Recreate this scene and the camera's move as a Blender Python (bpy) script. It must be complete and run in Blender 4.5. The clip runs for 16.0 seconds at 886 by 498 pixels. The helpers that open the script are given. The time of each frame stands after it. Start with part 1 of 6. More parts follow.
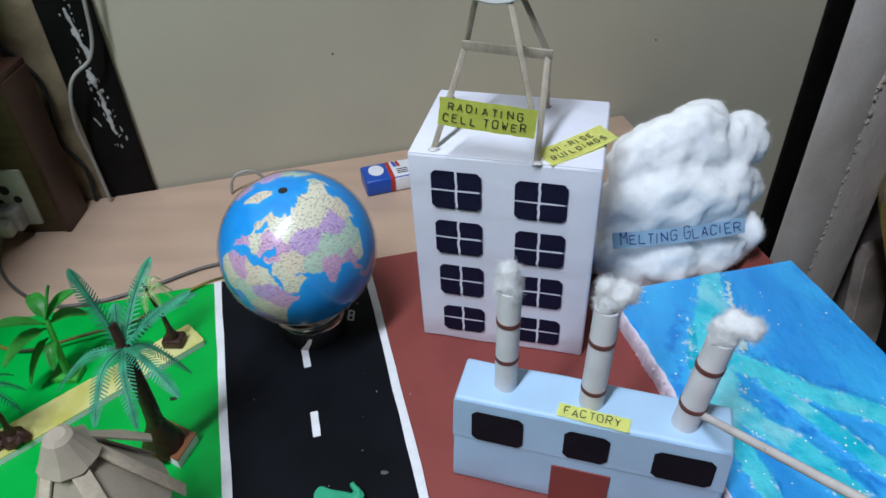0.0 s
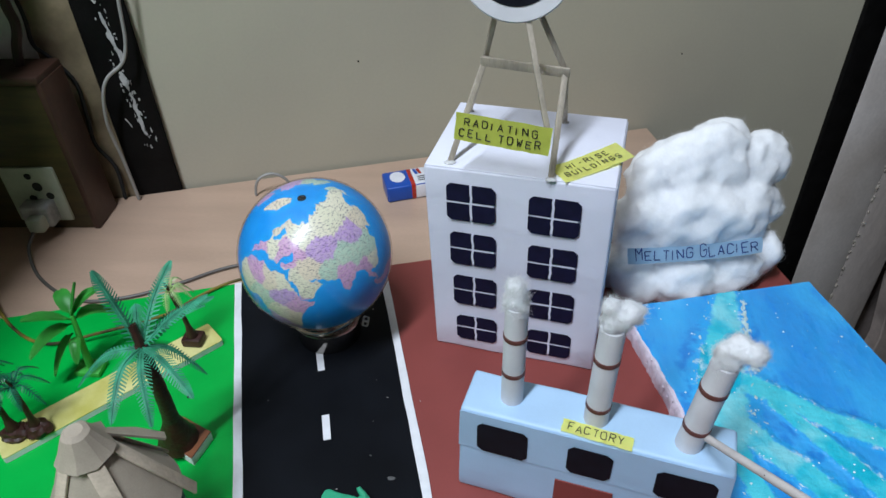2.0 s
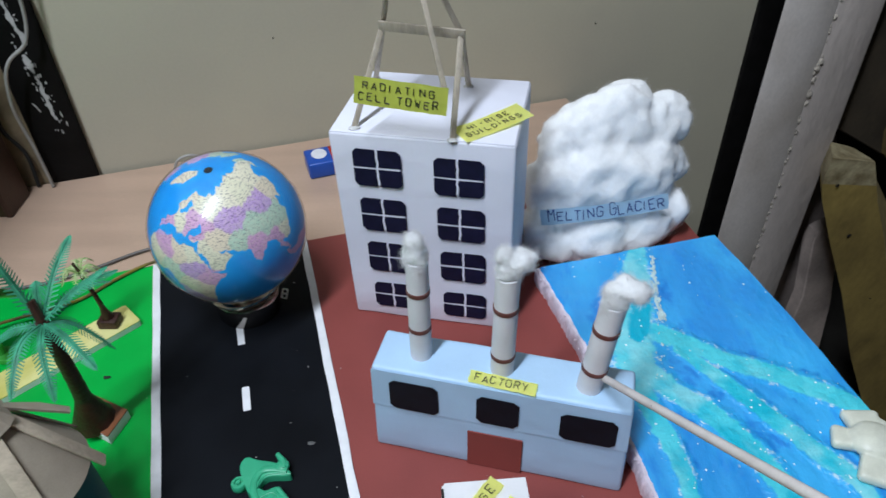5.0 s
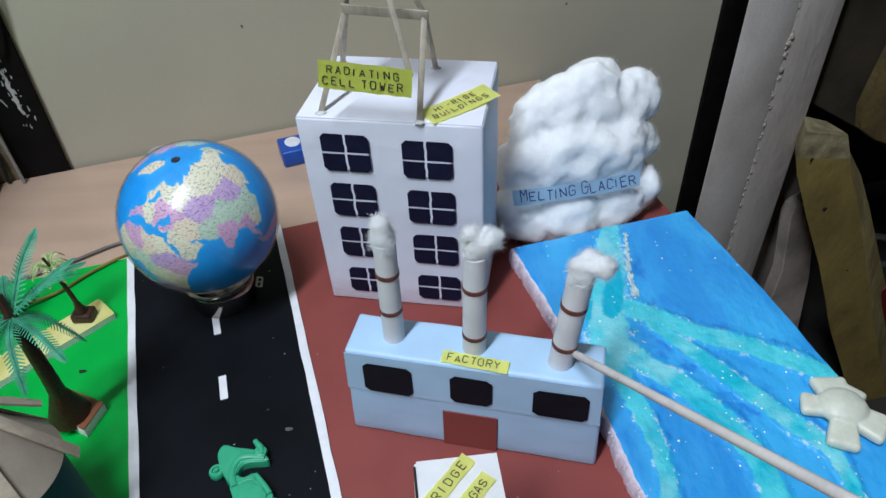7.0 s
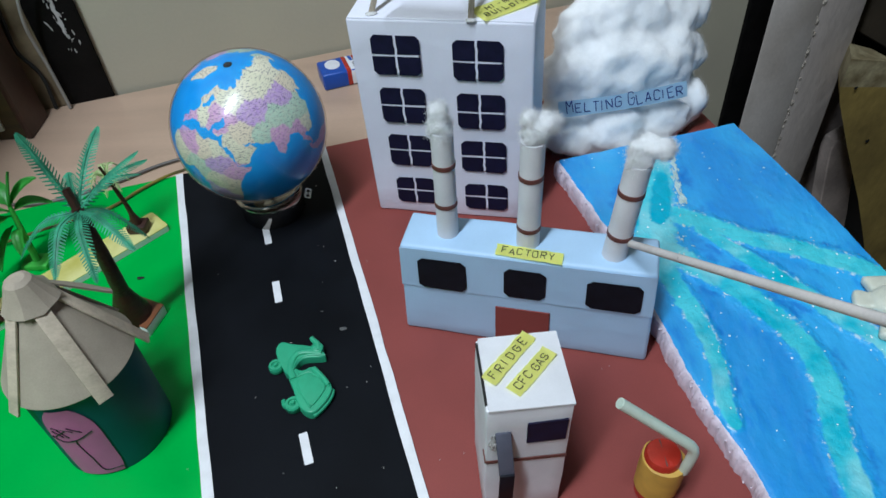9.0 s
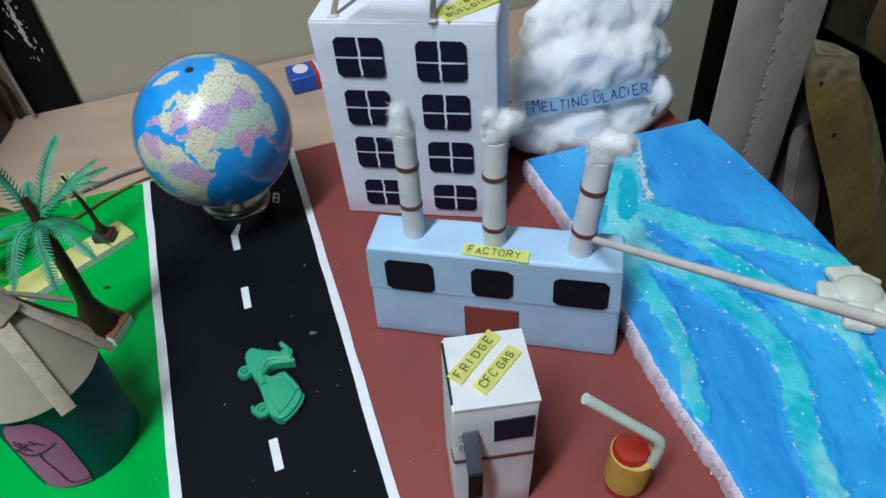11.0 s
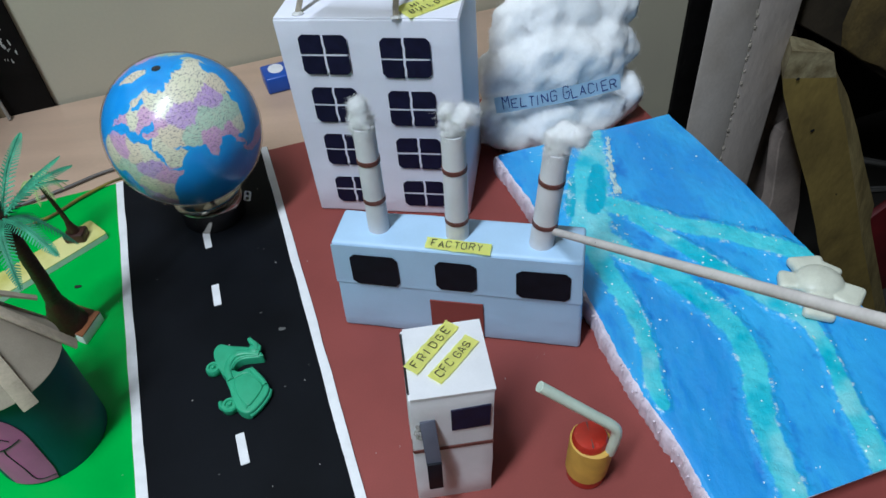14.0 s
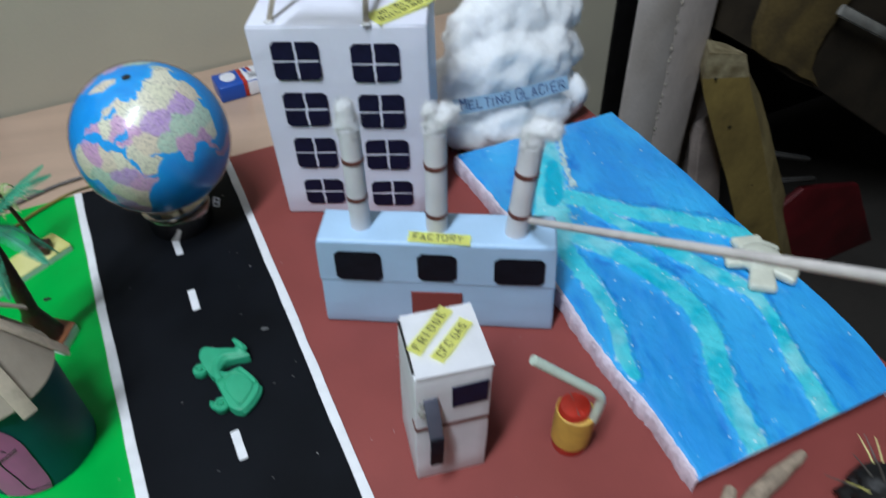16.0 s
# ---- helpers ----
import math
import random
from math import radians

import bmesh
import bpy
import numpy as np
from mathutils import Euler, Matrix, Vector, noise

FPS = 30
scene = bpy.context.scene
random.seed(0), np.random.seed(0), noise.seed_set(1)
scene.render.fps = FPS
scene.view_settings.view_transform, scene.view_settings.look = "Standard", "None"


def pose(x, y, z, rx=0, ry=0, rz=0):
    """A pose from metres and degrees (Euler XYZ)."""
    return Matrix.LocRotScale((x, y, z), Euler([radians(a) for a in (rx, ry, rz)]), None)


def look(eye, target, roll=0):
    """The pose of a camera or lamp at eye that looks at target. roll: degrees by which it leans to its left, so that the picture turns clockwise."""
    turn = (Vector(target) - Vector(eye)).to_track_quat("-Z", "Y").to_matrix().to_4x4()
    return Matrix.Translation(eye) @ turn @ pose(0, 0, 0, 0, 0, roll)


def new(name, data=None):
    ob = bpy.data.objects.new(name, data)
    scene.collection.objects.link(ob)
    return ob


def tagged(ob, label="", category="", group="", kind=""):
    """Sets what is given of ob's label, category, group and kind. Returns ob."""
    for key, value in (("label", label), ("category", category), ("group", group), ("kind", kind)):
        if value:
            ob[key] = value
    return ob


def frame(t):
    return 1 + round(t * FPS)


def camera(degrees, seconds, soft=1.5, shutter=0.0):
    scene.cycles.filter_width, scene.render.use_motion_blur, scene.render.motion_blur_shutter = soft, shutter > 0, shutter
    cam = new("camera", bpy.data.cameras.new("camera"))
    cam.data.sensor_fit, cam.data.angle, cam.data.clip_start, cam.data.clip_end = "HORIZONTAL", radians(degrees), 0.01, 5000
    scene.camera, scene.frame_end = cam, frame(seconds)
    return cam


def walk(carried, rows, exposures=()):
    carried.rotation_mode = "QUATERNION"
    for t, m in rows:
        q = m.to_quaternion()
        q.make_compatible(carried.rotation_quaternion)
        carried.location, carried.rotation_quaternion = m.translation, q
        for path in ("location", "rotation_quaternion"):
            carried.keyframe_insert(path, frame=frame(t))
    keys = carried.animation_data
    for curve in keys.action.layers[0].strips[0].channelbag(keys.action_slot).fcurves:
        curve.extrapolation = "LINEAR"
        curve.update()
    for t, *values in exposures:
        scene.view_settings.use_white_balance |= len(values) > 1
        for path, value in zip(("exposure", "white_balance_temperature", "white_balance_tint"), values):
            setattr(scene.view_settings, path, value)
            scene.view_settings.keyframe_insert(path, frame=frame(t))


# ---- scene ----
cam = camera(65.00, 16.0, 1.5, 0.7)
PATH = [
    (0, (0.0145, -0.0003, 0.3026), (-0.0994, 1.5635, -0.9390), -2.41),
    (0.5, (0.0165, -0.0001, 0.3021), (-0.1358, 1.5590, -0.9412), -1.84),
    (1, (0.0218, 0.0031, 0.3038), (-0.1484, 1.5621, -0.9374), -2.20),
    (1.5, (0.0211, 0.0034, 0.3064), (-0.1924, 1.5441, -0.9509), -3.01),
    (2, (0.0214, -0.0005, 0.3101), (-0.1681, 1.5588, -0.9279), -2.24),
    (2.5, (0.0262, -0.0083, 0.3091), (-0.1678, 1.5548, -0.9234), -2.64),
    (3, (0.0327, -0.0094, 0.3071), (-0.1109, 1.5572, -0.9280), -2.24),
    (3.5, (0.0352, -0.0093, 0.3087), (-0.0638, 1.5555, -0.9329), -1.60),
    (4, (0.0391, -0.0110, 0.3060), (-0.0534, 1.5457, -0.9464), -1.90),
    (4.5, (0.0429, -0.0120, 0.3066), (-0.0656, 1.5482, -0.9400), -2.67),
    (5, (0.0446, -0.0118, 0.3024), (-0.0114, 1.5354, -0.9637), -1.87),
    (5.2, (0.0456, -0.0139, 0.3040), (0.0055, 1.5361, -0.9593), -1.83),
    (7.3, (0.0531, -0.0146, 0.3004), (0.0303, 1.5020, -1.0032), -2.91),
    (7.5, (0.0508, -0.0165, 0.3000), (0.0188, 1.4947, -1.0097), -3.29),
    (8, (0.0479, -0.0387, 0.2824), (0.0660, 1.4455, -1.0581), -1.94),
    (8.5, (0.0394, -0.0426, 0.2805), (-0.0129, 1.4013, -1.1025), -3.87),
    (9, (0.0371, -0.0366, 0.2816), (-0.0527, 1.4098, -1.0967), -4.91),
    (9.5, (0.0425, -0.0341, 0.2805), (-0.0072, 1.4081, -1.1042), -4.70),
    (9.7, (0.0435, -0.0362, 0.2798), (-0.0040, 1.4165, -1.0941), -4.66),
    (11.8, (0.0442, -0.0373, 0.2803), (0.0162, 1.4135, -1.0960), -4.89),
    (12, (0.0436, -0.0368, 0.2803), (0.0276, 1.4196, -1.0903), -4.43),
    (12.5, (0.0466, -0.0375, 0.2791), (0.0372, 1.4175, -1.0931), -3.75),
    (13, (0.0503, -0.0374, 0.2812), (0.0205, 1.4265, -1.0811), -5.49),
    (13.5, (0.0553, -0.0438, 0.2771), (0.0219, 1.4011, -1.1054), -6.16),
    (14, (0.0579, -0.0427, 0.2784), (0.0382, 1.4128, -1.0931), -5.05),
    (14.5, (0.0584, -0.0416, 0.2826), (0.0327, 1.4132, -1.0896), -6.31),
    (15, (0.0559, -0.0395, 0.2833), (0.1133, 1.4222, -1.0806), -5.66),
    (15.5, (0.0314, -0.0420, 0.2958), (0.1295, 1.4332, -1.0510), -3.94),
    (16, (0.0306, -0.0587, 0.2868), (0.2228, 1.3914, -1.0772), -1.93),
]
EXPOSURES = ((0, -0.06, 6430, 9), (5, -0.02, 6480, 9), (7.5, -0.06, 6440, 8), (9, -0.14, 6380, 5), (13.5, -0.12, 6380, 5), (16, -0.12, 6420, 7))
walk(cam, [(t, look(eye, target, roll)) for t, eye, target, roll in PATH], EXPOSURES)


# ---- world and lights ----
world = bpy.data.worlds.new("room_air")
scene.world = world
world.use_nodes = True
world.node_tree.nodes["Background"].inputs[0].default_value = (0.9, 0.93, 1.0, 1)
world.node_tree.nodes["Background"].inputs[1].default_value = 0.02


def area(name, m, sx, sy, watts, colour):
    d = bpy.data.lights.new(name, "AREA")
    d.shape, d.size, d.size_y, d.energy, d.color = "RECTANGLE", sx, sy, watts, colour
    ob = new(name, d)
    ob.matrix_world = m
    return ob


# the room's tube light, on the ceiling behind the visitor
area("tube_light", look((-0.30, -0.32, 1.40), (0.05, 0.25, 0.0)), 0.10, 0.80, 26.0, (0.86, 0.95, 1.08))


# ---- materials ----
def links(m):
    return m.node_tree.nodes, m.node_tree.links


def bsdf_of(m):
    return m.node_tree.nodes["Principled BSDF"]


def surface(name, base, rough=0.6, var=0.12, scale=60.0, grain=0.05, grain_scale=900.0, bump=0.15, bump_scale=500.0, dist=0.0004, metal=0.0, tint=None, stretch=(1, 1, 1), spec=0.5, sss=0.0, coat=0.0, depth=0.004, glitter=0.0):
    """A plain procedural surface: large patches, fine grain and relief, in metres of the thing."""
    m = bpy.data.materials.new(name)
    m.use_nodes = True
    n, l = links(m)
    b = bsdf_of(m)
    tc = n.new("ShaderNodeTexCoord")
    mp = n.new("ShaderNodeMapping")
    mp.inputs["Scale"].default_value = stretch
    l.new(tc.outputs["Object"], mp.inputs["Vector"])
    big, fine = n.new("ShaderNodeTexNoise"), n.new("ShaderNodeTexNoise")
    big.inputs["Scale"].default_value, big.inputs["Detail"].default_value = scale, 4
    fine.inputs["Scale"].default_value, fine.inputs["Detail"].default_value = grain_scale, 3
    l.new(mp.outputs[0], big.inputs["Vector"])
    l.new(mp.outputs[0], fine.inputs["Vector"])
    mix = n.new("ShaderNodeMix")
    mix.data_type = "RGBA"
    dark = tint or tuple(c * (1 - 2.2 * var) for c in base)
    mix.inputs[6].default_value, mix.inputs[7].default_value = (*dark, 1), (*base, 1)
    ramp = n.new("ShaderNodeMapRange")
    ramp.inputs[1].default_value, ramp.inputs[2].default_value = 0.3, 0.62
    l.new(big.outputs[0], ramp.inputs[0])
    l.new(ramp.outputs[0], mix.inputs[0])
    hsv = n.new("ShaderNodeHueSaturation")
    g = n.new("ShaderNodeMapRange")
    g.inputs[1].default_value, g.inputs[2].default_value, g.inputs[3].default_value, g.inputs[4].default_value = 0.25, 0.75, 1 - grain, 1 + grain
    l.new(fine.outputs[0], g.inputs[0])
    l.new(g.outputs[0], hsv.inputs["Value"])
    l.new(mix.outputs[2], hsv.inputs["Color"])
    colour = hsv.outputs[0]
    if glitter:
        # small pale flakes, thinly strewn
        cells = n.new("ShaderNodeTexVoronoi")
        cells.inputs["Scale"].default_value = 700
        l.new(tc.outputs["Object"], cells.inputs["Vector"])
        one = n.new("ShaderNodeSeparateColor")
        l.new(cells.outputs["Color"], one.inputs[0])
        rare, near_it, both = n.new("ShaderNodeMath"), n.new("ShaderNodeMath"), n.new("ShaderNodeMath")
        rare.operation, near_it.operation, both.operation = "GREATER_THAN", "LESS_THAN", "MULTIPLY"
        rare.inputs[1].default_value, near_it.inputs[1].default_value = 1 - glitter, 0.30
        l.new(one.outputs[0], rare.inputs[0])
        l.new(cells.outputs["Distance"], near_it.inputs[0])
        l.new(rare.outputs[0], both.inputs[0])
        l.new(near_it.outputs[0], both.inputs[1])
        fl = n.new("ShaderNodeMix")
        fl.data_type = "RGBA"
        fl.inputs[7].default_value = (0.75, 0.85, 0.9, 1)
        l.new(both.outputs[0], fl.inputs[0])
        l.new(colour, fl.inputs[6])
        colour = fl.outputs[2]
    l.new(colour, b.inputs["Base Color"])
    rr = n.new("ShaderNodeMapRange")
    rr.inputs[3].default_value, rr.inputs[4].default_value = max(0.02, rough - 0.08), min(1, rough + 0.08)
    l.new(big.outputs[0], rr.inputs[0])
    l.new(rr.outputs[0], b.inputs["Roughness"])
    b.inputs["Metallic"].default_value = metal
    b.inputs["Specular IOR Level"].default_value = spec
    if sss:
        b.inputs["Subsurface Weight"].default_value = sss
        b.inputs["Subsurface Radius"].default_value = (depth, depth, depth)
        b.inputs["Subsurface Scale"].default_value = 0.5
    b.inputs["Coat Weight"].default_value = coat
    if bump:
        bn = n.new("ShaderNodeTexNoise")
        bn.inputs["Scale"].default_value, bn.inputs["Detail"].default_value = bump_scale, 5
        l.new(mp.outputs[0], bn.inputs["Vector"])
        bp = n.new("ShaderNodeBump")
        bp.inputs["Strength"].default_value, bp.inputs["Distance"].default_value = bump, dist
        l.new(bn.outputs[0], bp.inputs["Height"])
        l.new(bp.outputs[0], b.inputs["Normal"])
    return m


MAROON = surface("maroon_paper", (0.255, 0.058, 0.050), 0.62, 0.06, 25, 0.06, 1500, 0.12, 900, 0.0002, spec=0.3)
GREEN = surface("green_chart_paper", (0.0, 0.42, 0.055), 0.42, 0.10, 18, 0.03, 900, 0.10, 60, 0.002, spec=0.3)
ROAD = surface("black_chart_paper", (0.0052, 0.0062, 0.0088), 0.62, 0.2, 22, 0.15, 1500, 0.12, 800, 0.0002, spec=0.10)
LINE = surface("white_tape", (0.78, 0.78, 0.80), 0.6, 0.05, 120, 0.03, 1500, 0.1, 700, 0.0001)
WHITE_PAPER = surface("white_paper", (0.76, 0.77, 0.88), 0.5, 0.03, 25, 0.015, 1200, 0.5, 38, 0.0025)
CARD_WHITE = surface("white_card", (0.70, 0.70, 0.73), 0.55, 0.05, 60, 0.02, 1500, 0.25, 120, 0.0006)
SKY_PAPER = surface("pale_blue_paper", (0.42, 0.61, 0.82), 0.5, 0.04, 30, 0.02, 1200, 0.4, 42, 0.0020)
NAVY = surface("navy_paper", (0.009, 0.009, 0.035), 0.6, 0.2, 150, 0.1, 1800, 0.15, 700, 0.0002, spec=0.2)
BLACK_PAPER = surface("black_paper", (0.008, 0.009, 0.015), 0.6, 0.2, 150, 0.1, 1800, 0.15, 700, 0.0002, spec=0.15)
YELLOW = surface("yellow_note_paper", (0.93, 0.93, 0.30), 0.55, 0.04, 120, 0.02, 1800, 0.15, 300, 0.0002)
LIME = surface("yellow_green_note_paper", (0.66, 0.72, 0.14), 0.55, 0.05, 120, 0.02, 1800, 0.15, 300, 0.0002)
BLUE_NOTE = surface("pale_blue_note_paper", (0.46, 0.66, 0.82), 0.55, 0.05, 120, 0.02, 1800, 0.15, 300, 0.0002)
INK = surface("black_ink", (0.012, 0.012, 0.015), 0.5, 0.2, 300, 0.1, 2000, 0, 300)
BLUE_INK = surface("blue_ink", (0.015, 0.045, 0.24), 0.5, 0.2, 300, 0.1, 2000, 0, 300)
COTTON = surface("cotton_wool", (0.85, 0.86, 0.875), 1.0, 0.045, 110, 0.03, 700, 0.35, 130, 0.0022, spec=0.0, sss=1.0, depth=0.028)
FUZZ = surface("cotton_fibre", (0.86, 0.87, 0.88), 1.0, 0.02, 60, 0.0, 900, 0.0, 120, spec=0.0)
_n, _l = links(FUZZ)
_t, _m = _n.new("ShaderNodeBsdfTranslucent"), _n.new("ShaderNodeMixShader")
_t.inputs["Color"].default_value = (0.9, 0.9, 0.92, 1)
_m.inputs[0].default_value = 0.5
_l.new(bsdf_of(FUZZ).outputs[0], _m.inputs[1])
_l.new(_t.outputs[0], _m.inputs[2])
_l.new(_m.outputs[0], [q for q in _n if q.type == "OUTPUT_MATERIAL"][0].inputs["Surface"])
STICK_WOOD = surface("ice_cream_stick_wood", (0.46, 0.40, 0.32), 0.65, 0.12, 250, 0.1, 1200, 0.3, 700, 0.0002, stretch=(1, 1, 0.15))
ROOF_STRIP = surface("greyish_wood_strip", (0.56, 0.47, 0.36), 0.65, 0.10, 260, 0.08, 1200, 0.3, 700, 0.0003, stretch=(0.12, 1, 1))
CARDBOARD = surface("grey_cardboard", (0.40, 0.34, 0.265), 0.75, 0.08, 70, 0.06, 1500, 0.2, 500, 0.0002)
TEAL = surface("dark_teal_paper", (0.005, 0.085, 0.105), 0.5, 0.1, 60, 0.04, 1400, 0.12, 60, 0.0006, spec=0.35)
PINK = surface("pink_paper", (0.60, 0.13, 0.36), 0.55, 0.06, 80, 0.03, 1400, 0.12, 200, 0.0003)
PALM = surface("green_plastic_palm", (0.050, 0.330, 0.190), 0.55, 0.25, 120, 0.08, 900, 0.15, 400, 0.0003, spec=0.3, sss=0.15)
PALM_DARK = surface("dark_green_plastic_palm", (0.012, 0.16, 0.085), 0.35, 0.2, 150, 0.05, 900, 0.15, 400, 0.0003)
PALM_PALE = surface("pale_green_plastic_palm", (0.40, 0.55, 0.22), 0.4, 0.15, 150, 0.05, 900, 0.15, 400, 0.0003)
LEAF = surface("leaf_green_plastic", (0.06, 0.42, 0.06), 0.4, 0.12, 90, 0.04, 900, 0.15, 300, 0.0003, sss=0.1)
TRUNK = surface("brown_plastic_trunk", (0.043, 0.011, 0.006), 0.5, 0.22, 200, 0.1, 900, 0.6, 500, 0.0008)
TREE_CARD = surface("brown_card", (0.24, 0.085, 0.035), 0.5, 0.15, 70, 0.05, 900, 0.1, 400, 0.0003)
YELLOW_CARD = surface("yellow_green_card", (0.70, 0.66, 0.28), 0.45, 0.18, 35, 0.03, 900, 0.1, 400, 0.0003, tint=(0.46, 0.42, 0.07))
FOAM = surface("pinkish_white_foam", (0.76, 0.66, 0.75), 0.8, 0.10, 180, 0.05, 1200, 0.35, 420, 0.0006)
SCOOTER = surface("green_rubber_toy", (0.035, 0.38, 0.20), 0.42, 0.06, 150, 0.03, 1200, 0.1, 400, 0.0003, sss=0.1)
CREAM_TOY = surface("cream_plastic_toy", (0.64, 0.65, 0.55), 0.4, 0.06, 150, 0.03, 1200, 0.1, 400, 0.0003, sss=0.2)
RED = surface("red_plastic", (0.42, 0.028, 0.016), 0.25, 0.1, 150, 0.04, 1200, 0.1, 300, 0.0003)
OCHRE = surface("ochre_paper", (0.56, 0.33, 0.06), 0.6, 0.08, 120, 0.04, 1400, 0.25, 130, 0.0007)
STRAW = surface("pale_green_straw", (0.58, 0.68, 0.58), 0.4, 0.05, 150, 0.02, 1200, 0.05, 300, 0.0002, sss=0.2)
BAND = surface("brown_band_paper", (0.14, 0.045, 0.035), 0.6, 0.12, 200, 0.05, 1400, 0.15, 400, 0.0002)
WALL = surface("painted_plaster_wall", (0.46, 0.430, 0.330), 0.5, 0.05, 5, 0.02, 400, 0.1, 120, 0.001, tint=(0.415, 0.380, 0.305), spec=0.3)
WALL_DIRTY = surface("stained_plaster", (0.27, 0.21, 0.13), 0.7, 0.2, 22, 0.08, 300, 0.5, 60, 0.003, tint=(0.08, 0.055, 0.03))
PILASTER = surface("bare_cement_plaster", (0.72, 0.66, 0.62), 0.75, 0.15, 12, 0.06, 300, 0.22, 60, 0.002, tint=(0.52, 0.455, 0.40), stretch=(1, 1, 0.75))
BLACK_PAINT = surface("black_paint", (0.012, 0.011, 0.011), 0.55, 0.2, 60, 0.1, 500, 0.6, 90, 0.002, spec=0.3)
PEEL = surface("peeled_white_plaster", (0.46, 0.45, 0.44), 0.8, 0.1, 90, 0.06, 500, 0.5, 200, 0.001)
TABLE_WOOD = surface("beech_laminate", (0.54, 0.375, 0.275), 0.38, 0.06, 9, 0.05, 260, 0.08, 200, 0.0004, stretch=(1.0, 6.0, 1.0))
# dark wood, lowered further to carry the shade of the left corner
DARK_WOOD = surface("shade_deepened_dark_wood", (0.060, 0.042, 0.010), 0.5, 0.25, 16, 0.1, 200, 0.3, 150, 0.0008, stretch=(1, 1, 8))
BROWN_EDGE = surface("brown_painted_wood", (0.060, 0.026, 0.016), 0.5, 0.2, 30, 0.1, 300, 0.3, 150, 0.0008)
# near-black colour stands in for the deep shade of the recess
DARK_VOID = surface("shade_black_wall", (0.008, 0.007, 0.006), 0.9, 0.2, 8, 0.1, 200, 0.3, 60, 0.003, spec=0.1)
SOCKET = surface("socket_plastic", (0.40, 0.42, 0.33), 0.4, 0.08, 60, 0.04, 500, 0.05, 300, 0.0003)
HOLE = surface("dark_hole", (0.01, 0.01, 0.01), 0.8, 0.1, 60, 0.04, 500, 0.0, 300)
CABLE_WHITE = surface("grey_cable", (0.33, 0.32, 0.30), 0.5, 0.1, 60, 0.04, 500, 0.05, 300, 0.0003)
CABLE_DARK = surface("dark_cable", (0.10, 0.09, 0.08), 0.5, 0.1, 60, 0.04, 500, 0.05, 300, 0.0003)
CABLE_YELLOW = surface("black_yellow_cable", (0.03, 0.024, 0.012), 0.5, 0.1, 40, 0.04, 500, 0.05, 300, 0.0003, tint=(0.30, 0.22, 0.03))
BAT_BLUE = surface("blue_battery_wrap", (0.007, 0.070, 0.38), 0.3, 0.05, 120, 0.02, 900, 0.02, 300, 0.0003)
BAT_WHITE = surface("white_battery_wrap", (0.74, 0.74, 0.78), 0.3, 0.05, 120, 0.02, 900, 0.02, 300, 0.0003)
STEEL = surface("dull_chrome", (0.55, 0.53, 0.50), 0.22, 0.1, 90, 0.04, 900, 0.05, 300, 0.0003, metal=1.0)
POINTER = surface("painted_dowel", (0.56, 0.52, 0.50), 0.55, 0.08, 120, 0.05, 900, 0.2, 300, 0.0004)
# cement darkened all over to give the unlit floor of the recess
FLOOR_M = surface("shade_darkened_cement", (0.050, 0.044, 0.038), 0.7, 0.15, 6, 0.06, 120, 0.3, 40, 0.003)
CEILING_M = surface("whitewash_ceiling", (0.62, 0.60, 0.55), 0.8, 0.06, 4, 0.03, 120, 0.2, 40, 0.003)
RED_CLOTH = surface("dark_red_sheet", (0.15, 0.006, 0.010), 0.6, 0.2, 12, 0.06, 300, 0.3, 60, 0.003)


LINT = surface("grey_lint", (0.10, 0.10, 0.10), 0.9, 0.1, 200)


def peeling(name, amount, shift):
    """Black paint that has flaked from pale plaster in long ragged patches."""
    m = surface(name, (0.006, 0.0055, 0.0055), 0.6, 0.2, 60, 0.1, 500, 0.6, 90, 0.002, spec=0.12)
    n, l = links(m)
    b = bsdf_of(m)
    paint = b.inputs["Base Color"].links[0].from_socket
    tc = n.new("ShaderNodeTexCoord")
    mp = n.new("ShaderNodeMapping")
    mp.inputs["Location"].default_value, mp.inputs["Scale"].default_value = (shift, 0, shift), (1, 1, 0.28)
    l.new(tc.outputs["Object"], mp.inputs["Vector"])
    t = n.new("ShaderNodeTexNoise")
    t.inputs["Scale"].default_value, t.inputs["Detail"].default_value, t.inputs["Roughness"].default_value = 75, 7, 0.68
    l.new(mp.outputs[0], t.inputs["Vector"])
    r = n.new("ShaderNodeMapRange")
    r.inputs[1].default_value, r.inputs[2].default_value = amount, amount + 0.02
    l.new(t.outputs[0], r.inputs[0])
    mix = n.new("ShaderNodeMix")
    mix.data_type = "RGBA"
    mix.inputs[7].default_value = (0.50, 0.48, 0.45, 1)
    l.new(r.outputs[0], mix.inputs[0])
    l.new(paint, mix.inputs[6])
    l.new(mix.outputs[2], b.inputs["Base Color"])
    return m


PEELED_WEST = peeling("flaking_black_paint", 0.655, 0.31)
PEELED_EAST = peeling("worn_black_paint", 0.70, 0.9)


# ---- mesh helpers ----
def finish(name, bm, material, smooth=35):
    me = bpy.data.meshes.new(name)
    bmesh.ops.recalc_face_normals(bm, faces=bm.faces)
    bm.to_mesh(me)
    bm.free()
    me.materials.append(material)
    if smooth:
        me.polygons.foreach_set("use_smooth", [True] * len(me.polygons))
        me.set_sharp_from_angle(angle=radians(smooth))
    return me


